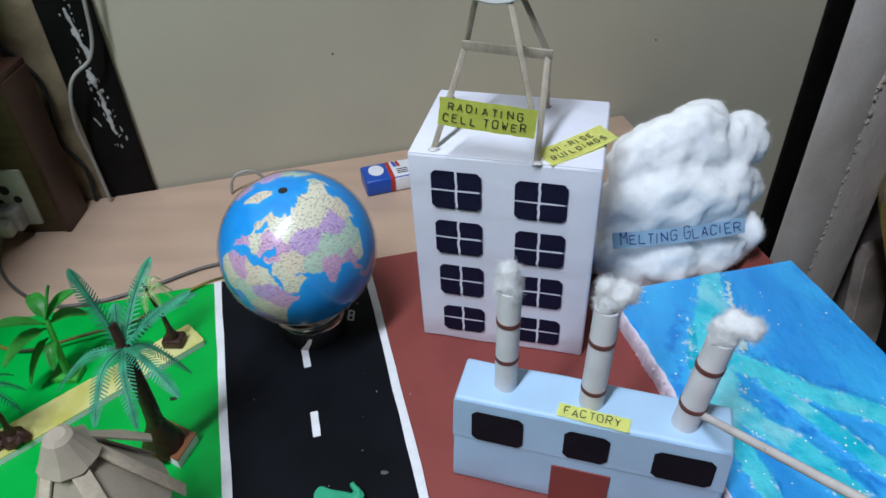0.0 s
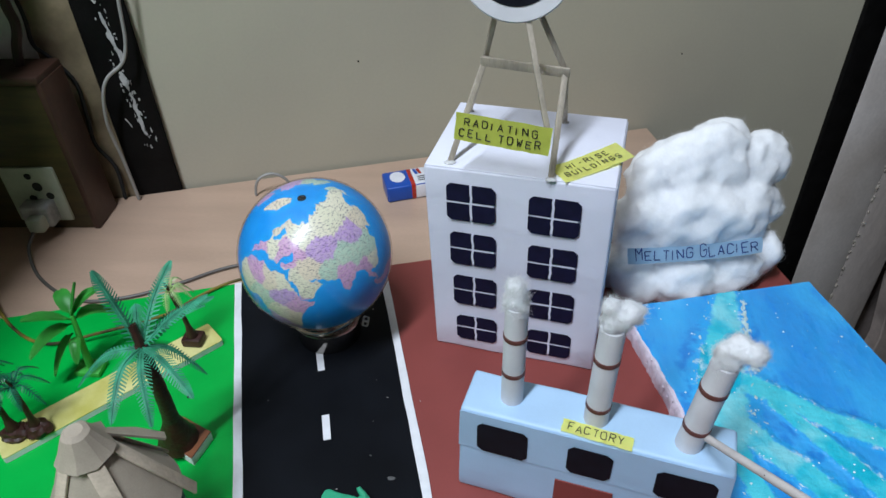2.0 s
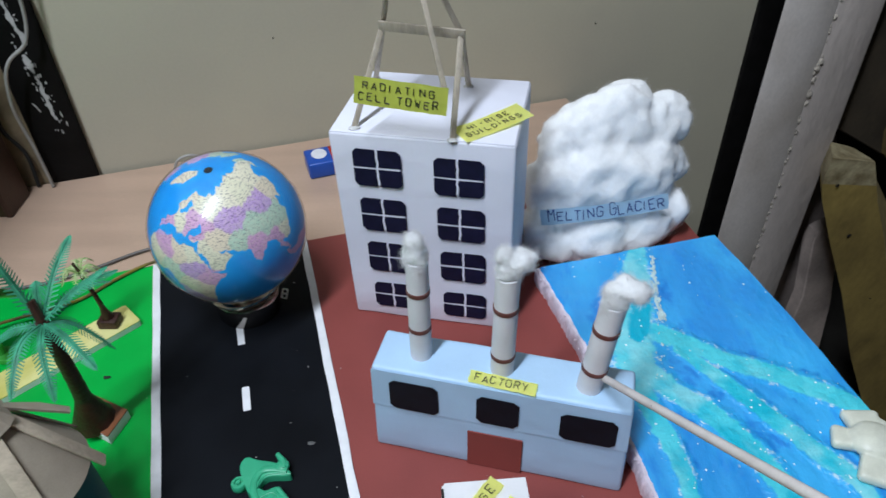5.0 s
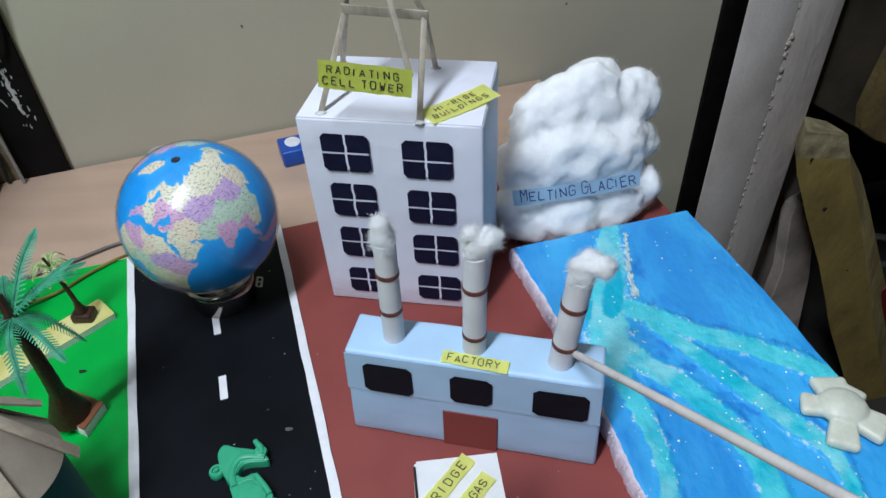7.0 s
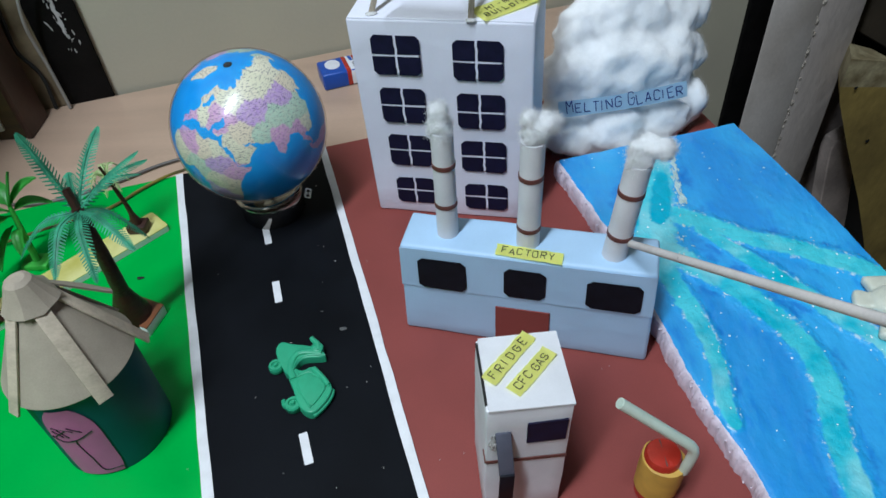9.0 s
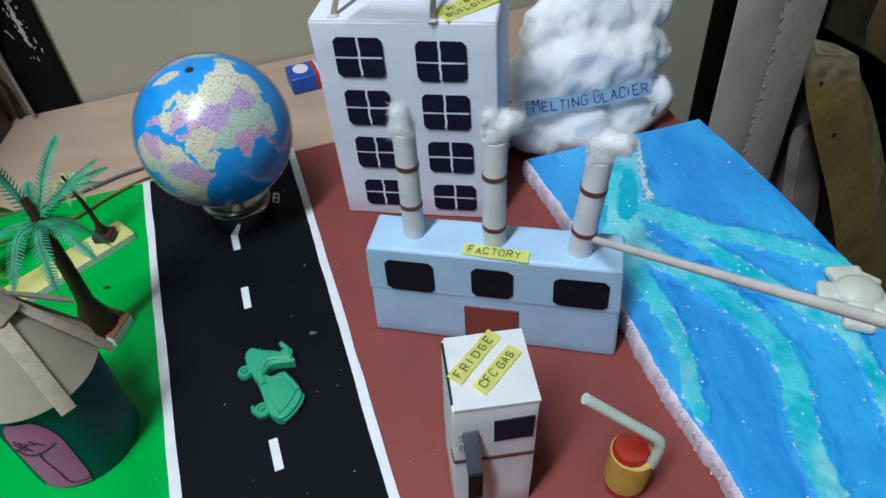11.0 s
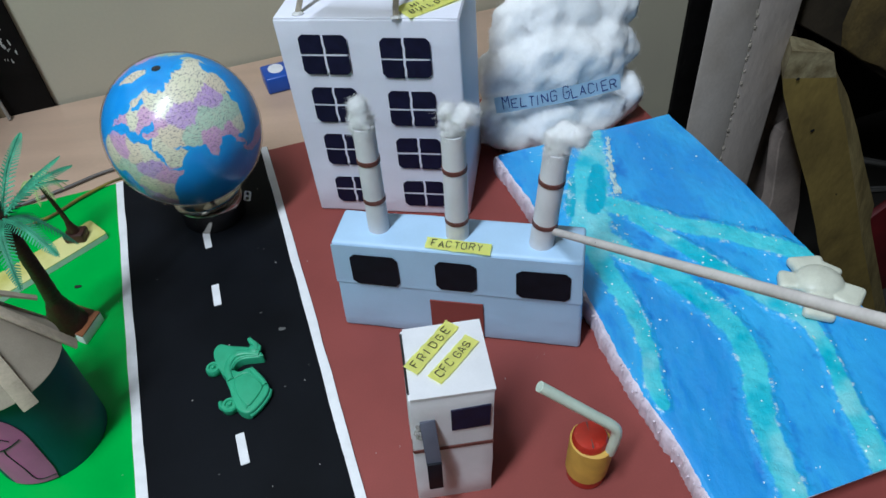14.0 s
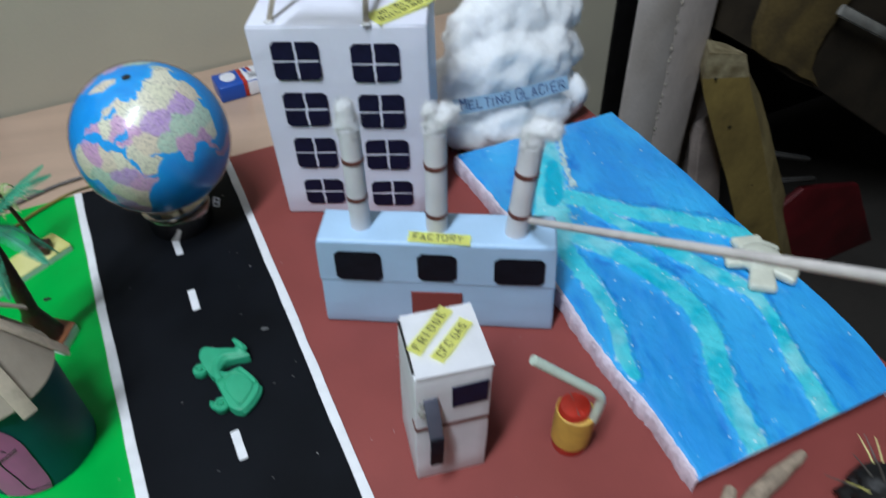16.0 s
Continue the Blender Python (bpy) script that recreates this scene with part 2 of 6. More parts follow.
def part(name, bm, material, parent=None, label="", m=None, smooth=35):
    ob = new(name, finish(name, bm, material, smooth))
    if parent:
        ob.parent = parent
    if m is not None:
        ob.matrix_basis = m
    if label:
        ob["label"] = label
    return ob


def thing(name, m, label, category, group="", kind=""):
    ob = new(name)
    ob.empty_display_size = 0.01
    ob.matrix_basis = m
    return tagged(ob, label, category, group, kind)


def box(sx, sy, sz, at=(0, 0, 0), bevel=0.0, segs=2, cuts=0):
    """A box that stands on at, with rounded edges."""
    bm = bmesh.new()
    bmesh.ops.create_cube(bm, size=1, matrix=Matrix.Translation((at[0], at[1], at[2] + sz / 2)) @ Matrix.Diagonal((sx, sy, sz, 1)))
    if cuts:
        bmesh.ops.subdivide_edges(bm, edges=bm.edges, cuts=cuts, use_grid_fill=True)
    if bevel:
        sharp = [e for e in bm.edges if len(e.link_faces) == 2 and e.calc_face_angle() > 1.0]
        bmesh.ops.bevel(bm, geom=sharp, offset=bevel, segments=segs, affect="EDGES", profile=0.5)
    return bm


def slabform(points, z0, z1, bevel=0.0, segs=2):
    """A sheet or block with the outline points, from z0 to z1."""
    bm = bmesh.new()
    low = [bm.verts.new((x, y, z0)) for x, y in points]
    f = bm.faces.new(low)
    top = bmesh.ops.extrude_face_region(bm, geom=[f])
    up = [v for v in top["geom"] if isinstance(v, bmesh.types.BMVert)]
    for v in up:
        v.co.z = z1
    if bevel:
        upf = [g for g in top["geom"] if isinstance(g, bmesh.types.BMFace)]
        bmesh.ops.bevel(bm, geom=list({e for g in upf for e in g.edges}), offset=bevel, segments=segs, affect="EDGES", profile=0.5)
    return bm


def rounded(w, h, r, k=3, jitter=0.0, rnd=None):
    """The outline of a rectangle about the origin with cut or rounded corners."""
    pts = []
    for cx, cy, a in ((w / 2 - r, h / 2 - r, 0), (-w / 2 + r, h / 2 - r, 90), (-w / 2 + r, -h / 2 + r, 180), (w / 2 - r, -h / 2 + r, 270)):
        for i in range(k + 1):
            b = radians(a + 90 * i / k)
            j = (rnd.uniform(-jitter, jitter), rnd.uniform(-jitter, jitter)) if rnd else (0, 0)
            pts.append((cx + r * math.cos(b) + j[0], cy + r * math.sin(b) + j[1]))
    return pts


def cone(r0, r1, h, at=(0, 0, 0), segs=32, caps=True):
    bm = bmesh.new()
    bmesh.ops.create_cone(bm, cap_ends=caps, segments=segs, radius1=r0, radius2=r1, depth=h, matrix=Matrix.Translation((at[0], at[1], at[2] + h / 2)))
    return bm


def turned(profile, segs=40):
    """A turned form from (radius, height) pairs."""
    bm = bmesh.new()
    rings = []
    for r, z in profile:
        rings.append([bm.verts.new((r * math.cos(2 * math.pi * i / segs), r * math.sin(2 * math.pi * i / segs), z)) for i in range(segs)])
    for a, b in zip(rings, rings[1:]):
        for i in range(segs):
            bm.faces.new((a[i], a[(i + 1) % segs], b[(i + 1) % segs], b[i]))
    bm.faces.new(rings[0][::-1])
    bm.faces.new(rings[-1])
    return bm


def smooth_path(points, steps=8):
    """A Catmull-Rom line through the points."""
    p = [Vector(q) for q in points]
    p = [2 * p[0] - p[1], *p, 2 * p[-1] - p[-2]]
    out = []
    for a, b, c, d in zip(p, p[1:], p[2:], p[3:]):
        for i in range(steps):
            t = i / steps
            out.append(0.5 * (2 * b + (c - a) * t + (2 * a - 5 * b + 4 * c - d) * t * t + (3 * b - a - 3 * c + d) * t**3))
    return [*out, p[-2]]


def tube(path, radius, segs=10, flat=1.0, bm=None, taper=None):
    """A pipe along a path; flat squashes it upright, taper(u) scales its radius."""
    bm = bm or bmesh.new()
    path = [Vector(q) for q in path]
    side, rings = None, []
    for i, q in enumerate(path):
        d = (path[min(i + 1, len(path) - 1)] - path[max(i - 1, 0)]).normalized()
        if side is None:
            side = d.cross(Vector((0, 0, 1)) if abs(d.z) < 0.95 else Vector((1, 0, 0))).normalized()
        side = (side - d * side.dot(d)).normalized()
        up = side.cross(d)
        r = radius * (taper(i / (len(path) - 1)) if taper else 1)
        rings.append([bm.verts.new(q + side * (r * math.cos(2 * math.pi * k / segs)) + up * (r * flat * math.sin(2 * math.pi * k / segs))) for k in range(segs)])
    for a, b in zip(rings, rings[1:]):
        for k in range(segs):
            bm.faces.new((a[k], a[(k + 1) % segs], b[(k + 1) % segs], b[k]))
    bm.faces.new(rings[0][::-1])
    bm.faces.new(rings[-1])
    return bm


def bar(a, b, width, thick, normal=(0, -1, 0), bevel=0.0003):
    """A flat stick from a to b, its broad side towards normal."""
    a, b = Vector(a), Vector(b)
    d = b - a
    y = Vector(normal)
    y = (y - d.normalized() * y.dot(d.normalized())).normalized()
    x = y.cross(d.normalized())
    m = Matrix((x, y, d.normalized())).transposed().to_4x4()
    m.translation = a
    bm = box(width, thick, d.length, bevel=bevel, segs=2)
    bm.transform(m)
    return bm


def lump(r, seed, stretch=(1, 1, 1), rough=0.28, freq=2.2, subdiv=4, fine=0.06):
    """A knobbly tuft of cotton."""
    bm = bmesh.new()
    bmesh.ops.create_icosphere(bm, subdivisions=subdiv, radius=1)
    off = Vector((seed * 3.1, seed * 1.7, seed * 0.9))
    for v in bm.verts:
        d = v.co.normalized()
        h = noise.fractal(d * freq + off, 1.0, 2.1, 4) * rough + noise.noise(d * freq * 6 + off) * fine
        v.co = Vector((d.x * stretch[0], d.y * stretch[1], d.z * stretch[2])) * (1 + h) * r
    return bm


# hand-drawn capitals: each stroke a run of (across, up) digits on a grid four wide and six high
GLYPHS = {
    "A": "002640 1232", "B": "0006 063645443303 3342413000", "C": "4536160501103041", "D": "0006 062645412000", "E": "460600 0040 0333",
    "F": "460600 0333", "G": "4536160501103041432333", "H": "0006 4046 0343", "I": "2026", "L": "060040", "M": "0006234640", "N": "00064046",
    "O": "160501103041453616", "R": "0006 063645443303 2340", "S": "453616050413334241301001", "T": "0646 2620", "U": "060110304146",
    "W": "0610243046", "Y": "0623 4623 2320", "-": "1333",
}


def lettering(text, size, material, parent, m, seed=1, thick=0.00012, spread=1.0, pen=0.053, wobble=5.0, initial=1.0):
    """Hand-written capitals as thin raised pen strokes: one mesh, each letter a little askew."""
    rnd = random.Random(seed)
    bm = bmesh.new()
    lines = text.split("\n")
    h = 0.92 * size
    for row, line in enumerate(lines):
        steps = [0.46 * size if ch == " " else (0.30 if ch == "I" else 0.66) * h + 0.20 * size * spread for ch in line]
        x = -sum(steps) / 2
        y = (len(lines) - 1) * 0.76 * size - row * 1.52 * size - 0.46 * size
        for k0, (ch, step) in enumerate(zip(line, steps)):
            if ch != " ":
                turn, lift, tall = radians(rnd.uniform(-wobble, wobble)), rnd.uniform(-0.07, 0.07) * size, rnd.uniform(0.90, 1.08) * (initial if k0 == 0 or line[k0 - 1] == " " else 1.0)
                lead = 2 if ch == "I" else 0
                for stroke in GLYPHS[ch].split():
                    pts = []
                    for k in range(0, len(stroke), 2):
                        px = (int(stroke[k]) - lead + rnd.uniform(-0.22, 0.22)) / 6 * h
                        py = (int(stroke[k + 1]) + rnd.uniform(-0.22, 0.22)) / 6 * h * tall
                        pts.append((x + px * math.cos(turn) - py * math.sin(turn), y + lift + px * math.sin(turn) + py * math.cos(turn), 0))
                    if len(pts) > 5:
                        path = smooth_path(pts, 3)
                    else:
                        path = [Vector(a).lerp(Vector(b), u) for a, b in zip(pts, pts[1:]) for u in (0.0, 0.45, 0.9)] + [Vector(pts[-1])]
                    w = pen * size * rnd.uniform(0.88, 1.12)
                    tube(path, w, 6, thick / w, bm)
            x += step
    return part("lettering", bm, material, parent, "", m, smooth=0)


def note(parent, w, h, m, paper, text, size, ink, label, seed, curl=0.0, spread=1.0, back=0.0004, shift=0.0, sag=0.0, initial=1.0, pen=0.053):
    """A strip of paper with writing, its face towards its own z."""
    bm = bmesh.new()
    nx, ny = 12, 3
    rnd = random.Random(seed)
    grid = [[bm.verts.new(((i / nx - 0.5) * w + rnd.uniform(-1, 1) * 0.0002, (j / ny - 0.5) * h + rnd.uniform(-1, 1) * 0.0002 + sag * ((i / nx - 0.5) * 2) ** 2, curl * ((i / nx - 0.5) * 2) ** 2)) for i in range(nx + 1)] for j in range(ny + 1)]
    for j in range(ny):
        for i in range(nx):
            bm.faces.new((grid[j][i], grid[j][i + 1], grid[j + 1][i + 1], grid[j + 1][i]))
    bmesh.ops.solidify(bm, geom=bm.faces, thickness=-back)
    sign = part("sign", bm, paper, parent, label, m, smooth=30)
    ink_mesh = lettering(text, size, ink, sign, Matrix.Translation((shift, 0, back + 0.0001)), seed, spread=spread, pen=pen, initial=initial)
    for v in ink_mesh.data.vertices:
        u = ((v.co.x + shift) / w * 2) ** 2
        v.co.y += sag * u
        v.co.z += curl * u
    return sign


# ---- the room ----
WALL_M = pose(-0.296, 0.457, 0, 0, 0, 17.2)  # x along the back wall, y into it
FLOOR_Z, CEIL_Z = -0.756, 1.75


def along(s, d, z=0.0):
    """A place s along the back wall and d in front of it."""
    return WALL_M @ Vector((s, -d, z))


def wall_box(name, s0, s1, d0, d1, z0, z1, material, label, bevel=0.0, category="wall"):
    bm = box(s1 - s0, d1 - d0, z1 - z0, ((s0 + s1) / 2, -(d0 + d1) / 2, z0), bevel)
    ob = part(name, bm, material, None, "", WALL_M)
    return tagged(ob, label, category, "", "structure")


wall_box("wall_north", 0.0, 0.678, -0.12, 0.0, FLOOR_Z, CEIL_Z, WALL, "beige painted plaster wall behind the table")
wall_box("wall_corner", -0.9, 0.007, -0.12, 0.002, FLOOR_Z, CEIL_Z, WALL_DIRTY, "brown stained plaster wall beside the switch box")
wall_box("wall_patch", -0.9, -0.026, 0.002, 0.0034, 0.06, CEIL_Z, surface("grey_white_plaster", (0.62, 0.63, 0.66), 0.7, 0.12, 20, 0.05, 300, 0.4, 60, 0.002), "greyish white plaster over the switch box")
wall_box("wall_recess", 0.80, 2.4, -0.62, -0.50, FLOOR_Z, CEIL_Z, DARK_VOID, "wall of the recess beside the table, coloured black for shade")
wall_box("wall_west", -1.02, -0.9, -0.12, 3.0, FLOOR_Z, CEIL_Z, WALL, "plain beige side wall of the room")
wall_box("wall_east", 2.4, 2.52, -0.62, 3.0, FLOOR_Z, CEIL_Z, DARK_VOID, "plain side wall of the room in the recess's shade colour")
wall_box("wall_south", -1.02, 2.52, 3.0, 3.12, FLOOR_Z, CEIL_Z, WALL, "plain beige wall behind the visitor")
wall_box("floor", -1.02, 2.52, -0.62, 3.12, FLOOR_Z - 0.1, FLOOR_Z, FLOOR_M, "cement floor under the table, colour darkened for shade", category="floor")
wall_box("ceiling", -1.02, 2.52, -0.62, 3.12, CEIL_Z, CEIL_Z + 0.1, CEILING_M, "whitewashed plain ceiling", category="ceiling")
wall_box("trim_east", 0.650, 0.678, 0.0, 0.006, FLOOR_Z, CEIL_Z, PEELED_EAST, "black painted strip at the wall's corner", 0.002, "trim")
left_trim = wall_box("trim_west", 0.007, 0.043, 0.002, 0.005, FLOOR_Z, CEIL_Z, PEELED_WEST, "black painted strip with peeling white patches", 0.002, "trim")
pil = wall_box("pilaster", 0.678, 0.743, -0.5, 0.006, FLOOR_Z, CEIL_Z, PILASTER, "bare grey cement pilaster with a crumbling seam", 0.004, "wall")
# darker, browner cement colour imitates a face turned from the lamp
CEMENT_SHADED = surface("shaded_brown_cement", (0.60, 0.53, 0.49), 0.8, 0.18, 12, 0.06, 300, 0.4, 70, 0.003, tint=(0.48, 0.42, 0.385), stretch=(1, 1, 0.4))
part("rear_face", box(0.060, 0.495, CEIL_Z - FLOOR_Z, (0.7705, 0.2422, FLOOR_Z), 0.003), CEMENT_SHADED, pil, "browner cement beyond the seam, darkened as a turned-away face")

# the crumbling seam of the pilaster
rnd = random.Random(5)
bm = bmesh.new()
z = -0.5
while z < 0.25:
    z += rnd.choice((0.0015, 0.003, 0.004, 0.009, 0.016))
    tmp = lump(rnd.uniform(0.0008, 0.0024) * (1.9 if noise.noise((0, 3, z * 16)) > 0.12 else 1.0), z * 90, (0.9, 0.6, 1.25), 0.6, 2.6, 2)
    tmp.transform(Matrix.Translation((0.7425 + 0.003 * noise.noise((0, 0, z * 25)) + rnd.gauss(0, 0.0013), -0.0056, z)))
    me = bpy.data.meshes.new("tmp")
    tmp.to_mesh(me)
    tmp.free()
    bm.from_mesh(me)
    bpy.data.meshes.remove(me)
part("seam", bm, surface("tan_mortar", (0.46, 0.41, 0.35), 0.8, 0.2, 120, 0.08, 500, 0.4, 200, 0.001), pil, "crumbling line of pale mortar")
# long flakes of bared plaster down the middle of the black strip
for k, (s0, z0, s1, z1, w) in enumerate(((0.0247, 0.146, 0.0292, 0.1090, 0.0050), (0.0252, 0.1015, 0.0272, 0.0870, 0.0070), (0.0275, 0.0845, 0.0285, 0.0490, 0.0046), (0.0207, 0.190, 0.0237, 0.1520, 0.0050), (0.0177, 0.0640, 0.0207, 0.0560, 0.0020), (0.0300, 0.118, 0.0305, 0.108, 0.0030))):
    rnd = random.Random(60 + k)
    left, right = [], []
    n = 34
    for i in range(n + 1):
        u = i / n
        z = z0 + (z1 - z0) * u
        body = 0.25 + 0.75 * math.sin(math.pi * u) ** 0.5
        a = 0.55 + 0.9 * noise.noise((z * 160, k, 1)) + 0.35 * noise.noise((z * 600, k, 2))
        b = 0.55 + 0.9 * noise.noise((z * 160, k, 7)) + 0.35 * noise.noise((z * 600, k, 9))
        c = s0 + (s1 - s0) * u
        left.append((c - w / 2 * body * max(0.06, a), z))
        right.append((c + w / 2 * body * max(0.06, b), z))
    part("plaster_patch", slabform(left + right[::-1], 0, 0.0004), PEEL, left_trim, "bared white plaster", pose(0, -0.0050, 0, 90, 0, 0), smooth=0)

rnd = random.Random(15)
bm = bmesh.new()
for k in range(110):
    z = rnd.uniform(0.035, 0.24)
    c = 0.0315 - 0.045 * z + rnd.gauss(0, 0.0026)
    if not 0.009 < c < 0.041:
        continue
    w, h = rnd.uniform(0.0002, 0.0007), rnd.uniform(0.0004, 0.0022)
    ring = [(c + w * math.cos(a) * rnd.uniform(0.5, 1.3), z + h * math.sin(a) * rnd.uniform(0.5, 1.3)) for a in np.linspace(0, 2 * math.pi, 9)[:-1]]
    low = [bm.verts.new((x, y, 0)) for x, y in ring]
    top = [bm.verts.new((x, y, 0.0004)) for x, y in ring]
    bm.faces.new(top)
    for a in range(8):
        bm.faces.new((low[a], low[(a + 1) % 8], top[(a + 1) % 8], top[a]))
tagged(part("plaster_fleck", bm, PEEL, left_trim, "small flecks of bared plaster", pose(0, -0.0050, 0, 90, 0, 0), smooth=0), kind="stuff")

for k, (s0, z0) in enumerate(((0.2016, 0.0871), (0.4831, 0.0613))):
    nail = part("nail", cone(0.0006, 0.0007, 0.0016, (0, 0, 0), 10), HOLE, None, "", WALL_M @ pose(s0, 0.001, z0, 90, 0, 0))
    tagged(nail, "small dark nail in the beige wall", "nail", "nails in the wall")

# ---- the table and the display board ----
BA = radians(16.0)


def uv(u, v):
    """Board coordinates to the room's."""
    return (u * math.cos(BA) - v * math.sin(BA), u * math.sin(BA) + v * math.cos(BA))


table = thing("table", pose(0, 0, -0.006), "light beech-laminate table that carries the model", "table")
a, b = along(-0.35, 0.003), along(0.4600, 0.003)
part("tabletop", slabform([(a.x, a.y), uv(-0.55, -0.28), uv(0.3005, -0.28), (b.x, b.y)][::-1], -0.026, 0.0, 0.002), TABLE_WOOD, table)
for u, v in ((-0.40, -0.24), (0.26, -0.24), (-0.28, 0.44), (0.26, 0.44)):
    x, y = uv(u, v)
    part("leg", box(0.045, 0.045, 0.724, (x, y, -0.75), 0.003), TABLE_WOOD, table)

board = thing("display_board", pose(0, 0, -0.006), "board covered in maroon, green and black chart paper", "board")
part("base", slabform([uv(-0.34, -0.075), uv(0.302, -0.075), uv(0.302, 0.373), uv(-0.34, 0.373)], 0.0, 0.006, 0.0012), MAROON, board, "maroon paper base")
ROAD_L = ((-0.165, 0.3425), (-0.0259, -0.07))
ROAD_R = ((-0.0655, 0.3720), (0.0635, -0.065))
part("green_sheet", slabform([uv(-0.338, -0.074), ROAD_L[1], ROAD_L[0], uv(-0.338, 0.3715)], 0.0058, 0.0064), GREEN, board, "glossy bright green chart paper")
road = part("road", slabform([ROAD_L[0], ROAD_L[1], ROAD_R[1], ROAD_R[0]], 0.0058, 0.0067), ROAD, board, "black paper road")


def road_strip(name, edge, w, inward):
    a, b = Vector(edge[0]), Vector(edge[1])
    rnd = random.Random(int(w * 1e5) + (inward > 0))
    n = Vector((-(b - a).y, (b - a).x)).normalized() * inward
    k = 26
    outer = [a.lerp(b, i / k) + n * rnd.uniform(-0.0004, 0.0003) for i in range(k + 1)]
    inner = [a.lerp(b, i / k) + n * (w + rnd.uniform(-0.0003, 0.0003)) for i in range(k + 1)]
    part(name, slabform([tuple(p) for p in outer] + [tuple(p) for p in inner[::-1]], 0.0060, 0.0071), LINE, road, "white paper edge line")


road_strip("edge_line", ROAD_L, 0.0046, 1)
road_strip("edge_line", ROAD_R, 0.0048, -1)
for x, y, turn in ((-0.105, 0.326, 0), (-0.0893, 0.277, 1), (-0.0744, 0.229, -1), (-0.059, 0.180, 0), (-0.0435, 0.130, 1), (-0.028, 0.081, 0), (-0.0125, 0.031, 0)):
    part("dash", slabform(rounded(0.0041, 0.0168, 0.0003, 1), 0, 0.0004), LINE, road, "", pose(x, y, 0.0067, 0, 0, 17.5 + turn))
for x, y, r in ((-0.034, 0.2005, 0.0022), (-0.047, 0.213, 0.0008), (-0.028, 0.163, 0.0007), (-0.052, 0.118, 0.0006), (-0.112, 0.245, 0.0006)):
    part("lint", lump(r * 0.7, x * 50, (1.3, 0.7, 0.25), 0.5, 2, 2), LINT, road, "", pose(x, y, 0.0068))

rnd = random.Random(44)
bm = bmesh.new()
for k in range(70):
    v = rnd.uniform(0.02, 0.36)
    u = rnd.uniform(-0.07, 0.25)
    x, y = uv(u, v)
    r = rnd.choice((0.00016, 0.00022, 0.0003, 0.00042))
    tmp = lump(r, k * 0.61, (rnd.uniform(0.8, 2.4), 0.8, 0.4), 0.5, 2, 1)
    tmp.transform(Matrix.Translation((x, y, 0.0069)) @ Matrix.Rotation(rnd.uniform(0, 3), 4, "Z"))
    me = bpy.data.meshes.new("tmp")
    tmp.to_mesh(me)
    tmp.free()
    bm.from_mesh(me)
    bpy.data.meshes.remove(me)
tagged(part("dust", bm, surface("pale_dust", (0.42, 0.40, 0.38), 0.9, 0.1, 200), board, "small pale specks of dust"), kind="stuff")

part("speck", lump(0.0016, 8.8, (1.4, 0.7, 0.4), 0.4, 2, 2), HOLE, board, "dark speck on the green paper", pose(-0.158, 0.2446, 0.0068))

# ---- the high-rise building ----
tower_block = thing("high_rise_building", pose(-0.021, 0.298, 0, 0, 0, -10.5), "white paper-covered carton as a four-storey building", "model building")
BW, BD, BH = 0.0945, 0.071, 0.1265
bm = box(BW, BD, BH, (BW / 2, BD / 2, 0), 0.0015, 3, 7)
for v in bm.verts:
    v.co.x += ((v.co.x - BW / 2) * 0.02 - 0.0015) * (v.co.z / BH)
    v.co.y += 0.0006 * noise.noise(v.co * 45)
part("wall", bm, WHITE_PAPER, tower_block)
part("roof", slabform([(-0.0016, 0.0004), (BW - 0.0014, 0.0004), (BW - 0.0014, BD - 0.0002), (-0.0016, BD - 0.0002)], BH - 0.0004, BH + 0.0004, 0.0002), WHITE_PAPER, tower_block)


def paper_window(parent, s, z, w, h, seed):
    rnd = random.Random(seed)
    win = part("window", slabform(rounded(w - 0.002, h - 0.002, 0.002, 1), 0, 0.0002), WHITE_PAPER, parent, "", pose(s, -0.0007, z, 90, 0, 0), smooth=0)
    gx, gz = rnd.uniform(-0.0008, 0.0008), rnd.uniform(-0.0006, 0.0006)
    gap, c = 0.0013, 0.0023
    wave = [rnd.uniform(-1, 1) for _ in range(3)]

    def cut(p, a, b):
        p, a, b = Vector(p), Vector(a), Vector(b)
        return [tuple(p + (a - p).normalized() * c), tuple(p + ((a - p).normalized() + (b - p).normalized()) * c * 0.47), tuple(p + (b - p).normalized() * c)]

    for i in (0, 1):
        for j in (0, 1):
            x0, x1 = (-w / 2, gx - gap / 2) if i == 0 else (gx + gap / 2, w / 2)
            y0, y1 = (-h / 2, gz - gap / 2) if j == 0 else (gz + gap / 2, h / 2)
            k = rnd.uniform(-0.0003, 0.0003)
            bx = [wave[n] * 0.00045 for n in range(3)]
            c1, c2, c3, c4 = (x0, y0), (x1, y0 + k), (x1, y1), (x0, y1 - k)
            inner = x1 if i == 0 else x0
            run = [(inner + bx[n], y0 + (y1 - y0) * (0.25 + 0.25 * n)) for n in range(3)]
            if (i, j) == (0, 0):
                pts = [*cut(c1, c4, c2), c2, *run, c3, c4]
            elif (i, j) == (0, 1):
                pts = [c1, c2, *run, c3, *cut(c4, c3, c1)]
            elif (i, j) == (1, 0):
                pts = [c1, *cut(c2, c1, c3), c3, c4, *run[::-1]]
            else:
                pts = [c1, c2, *cut(c3, c2, c4), c4, *run[::-1]]
            part("pane", slabform(pts, 0.0002, 0.0004), NAVY, win, "", smooth=0)


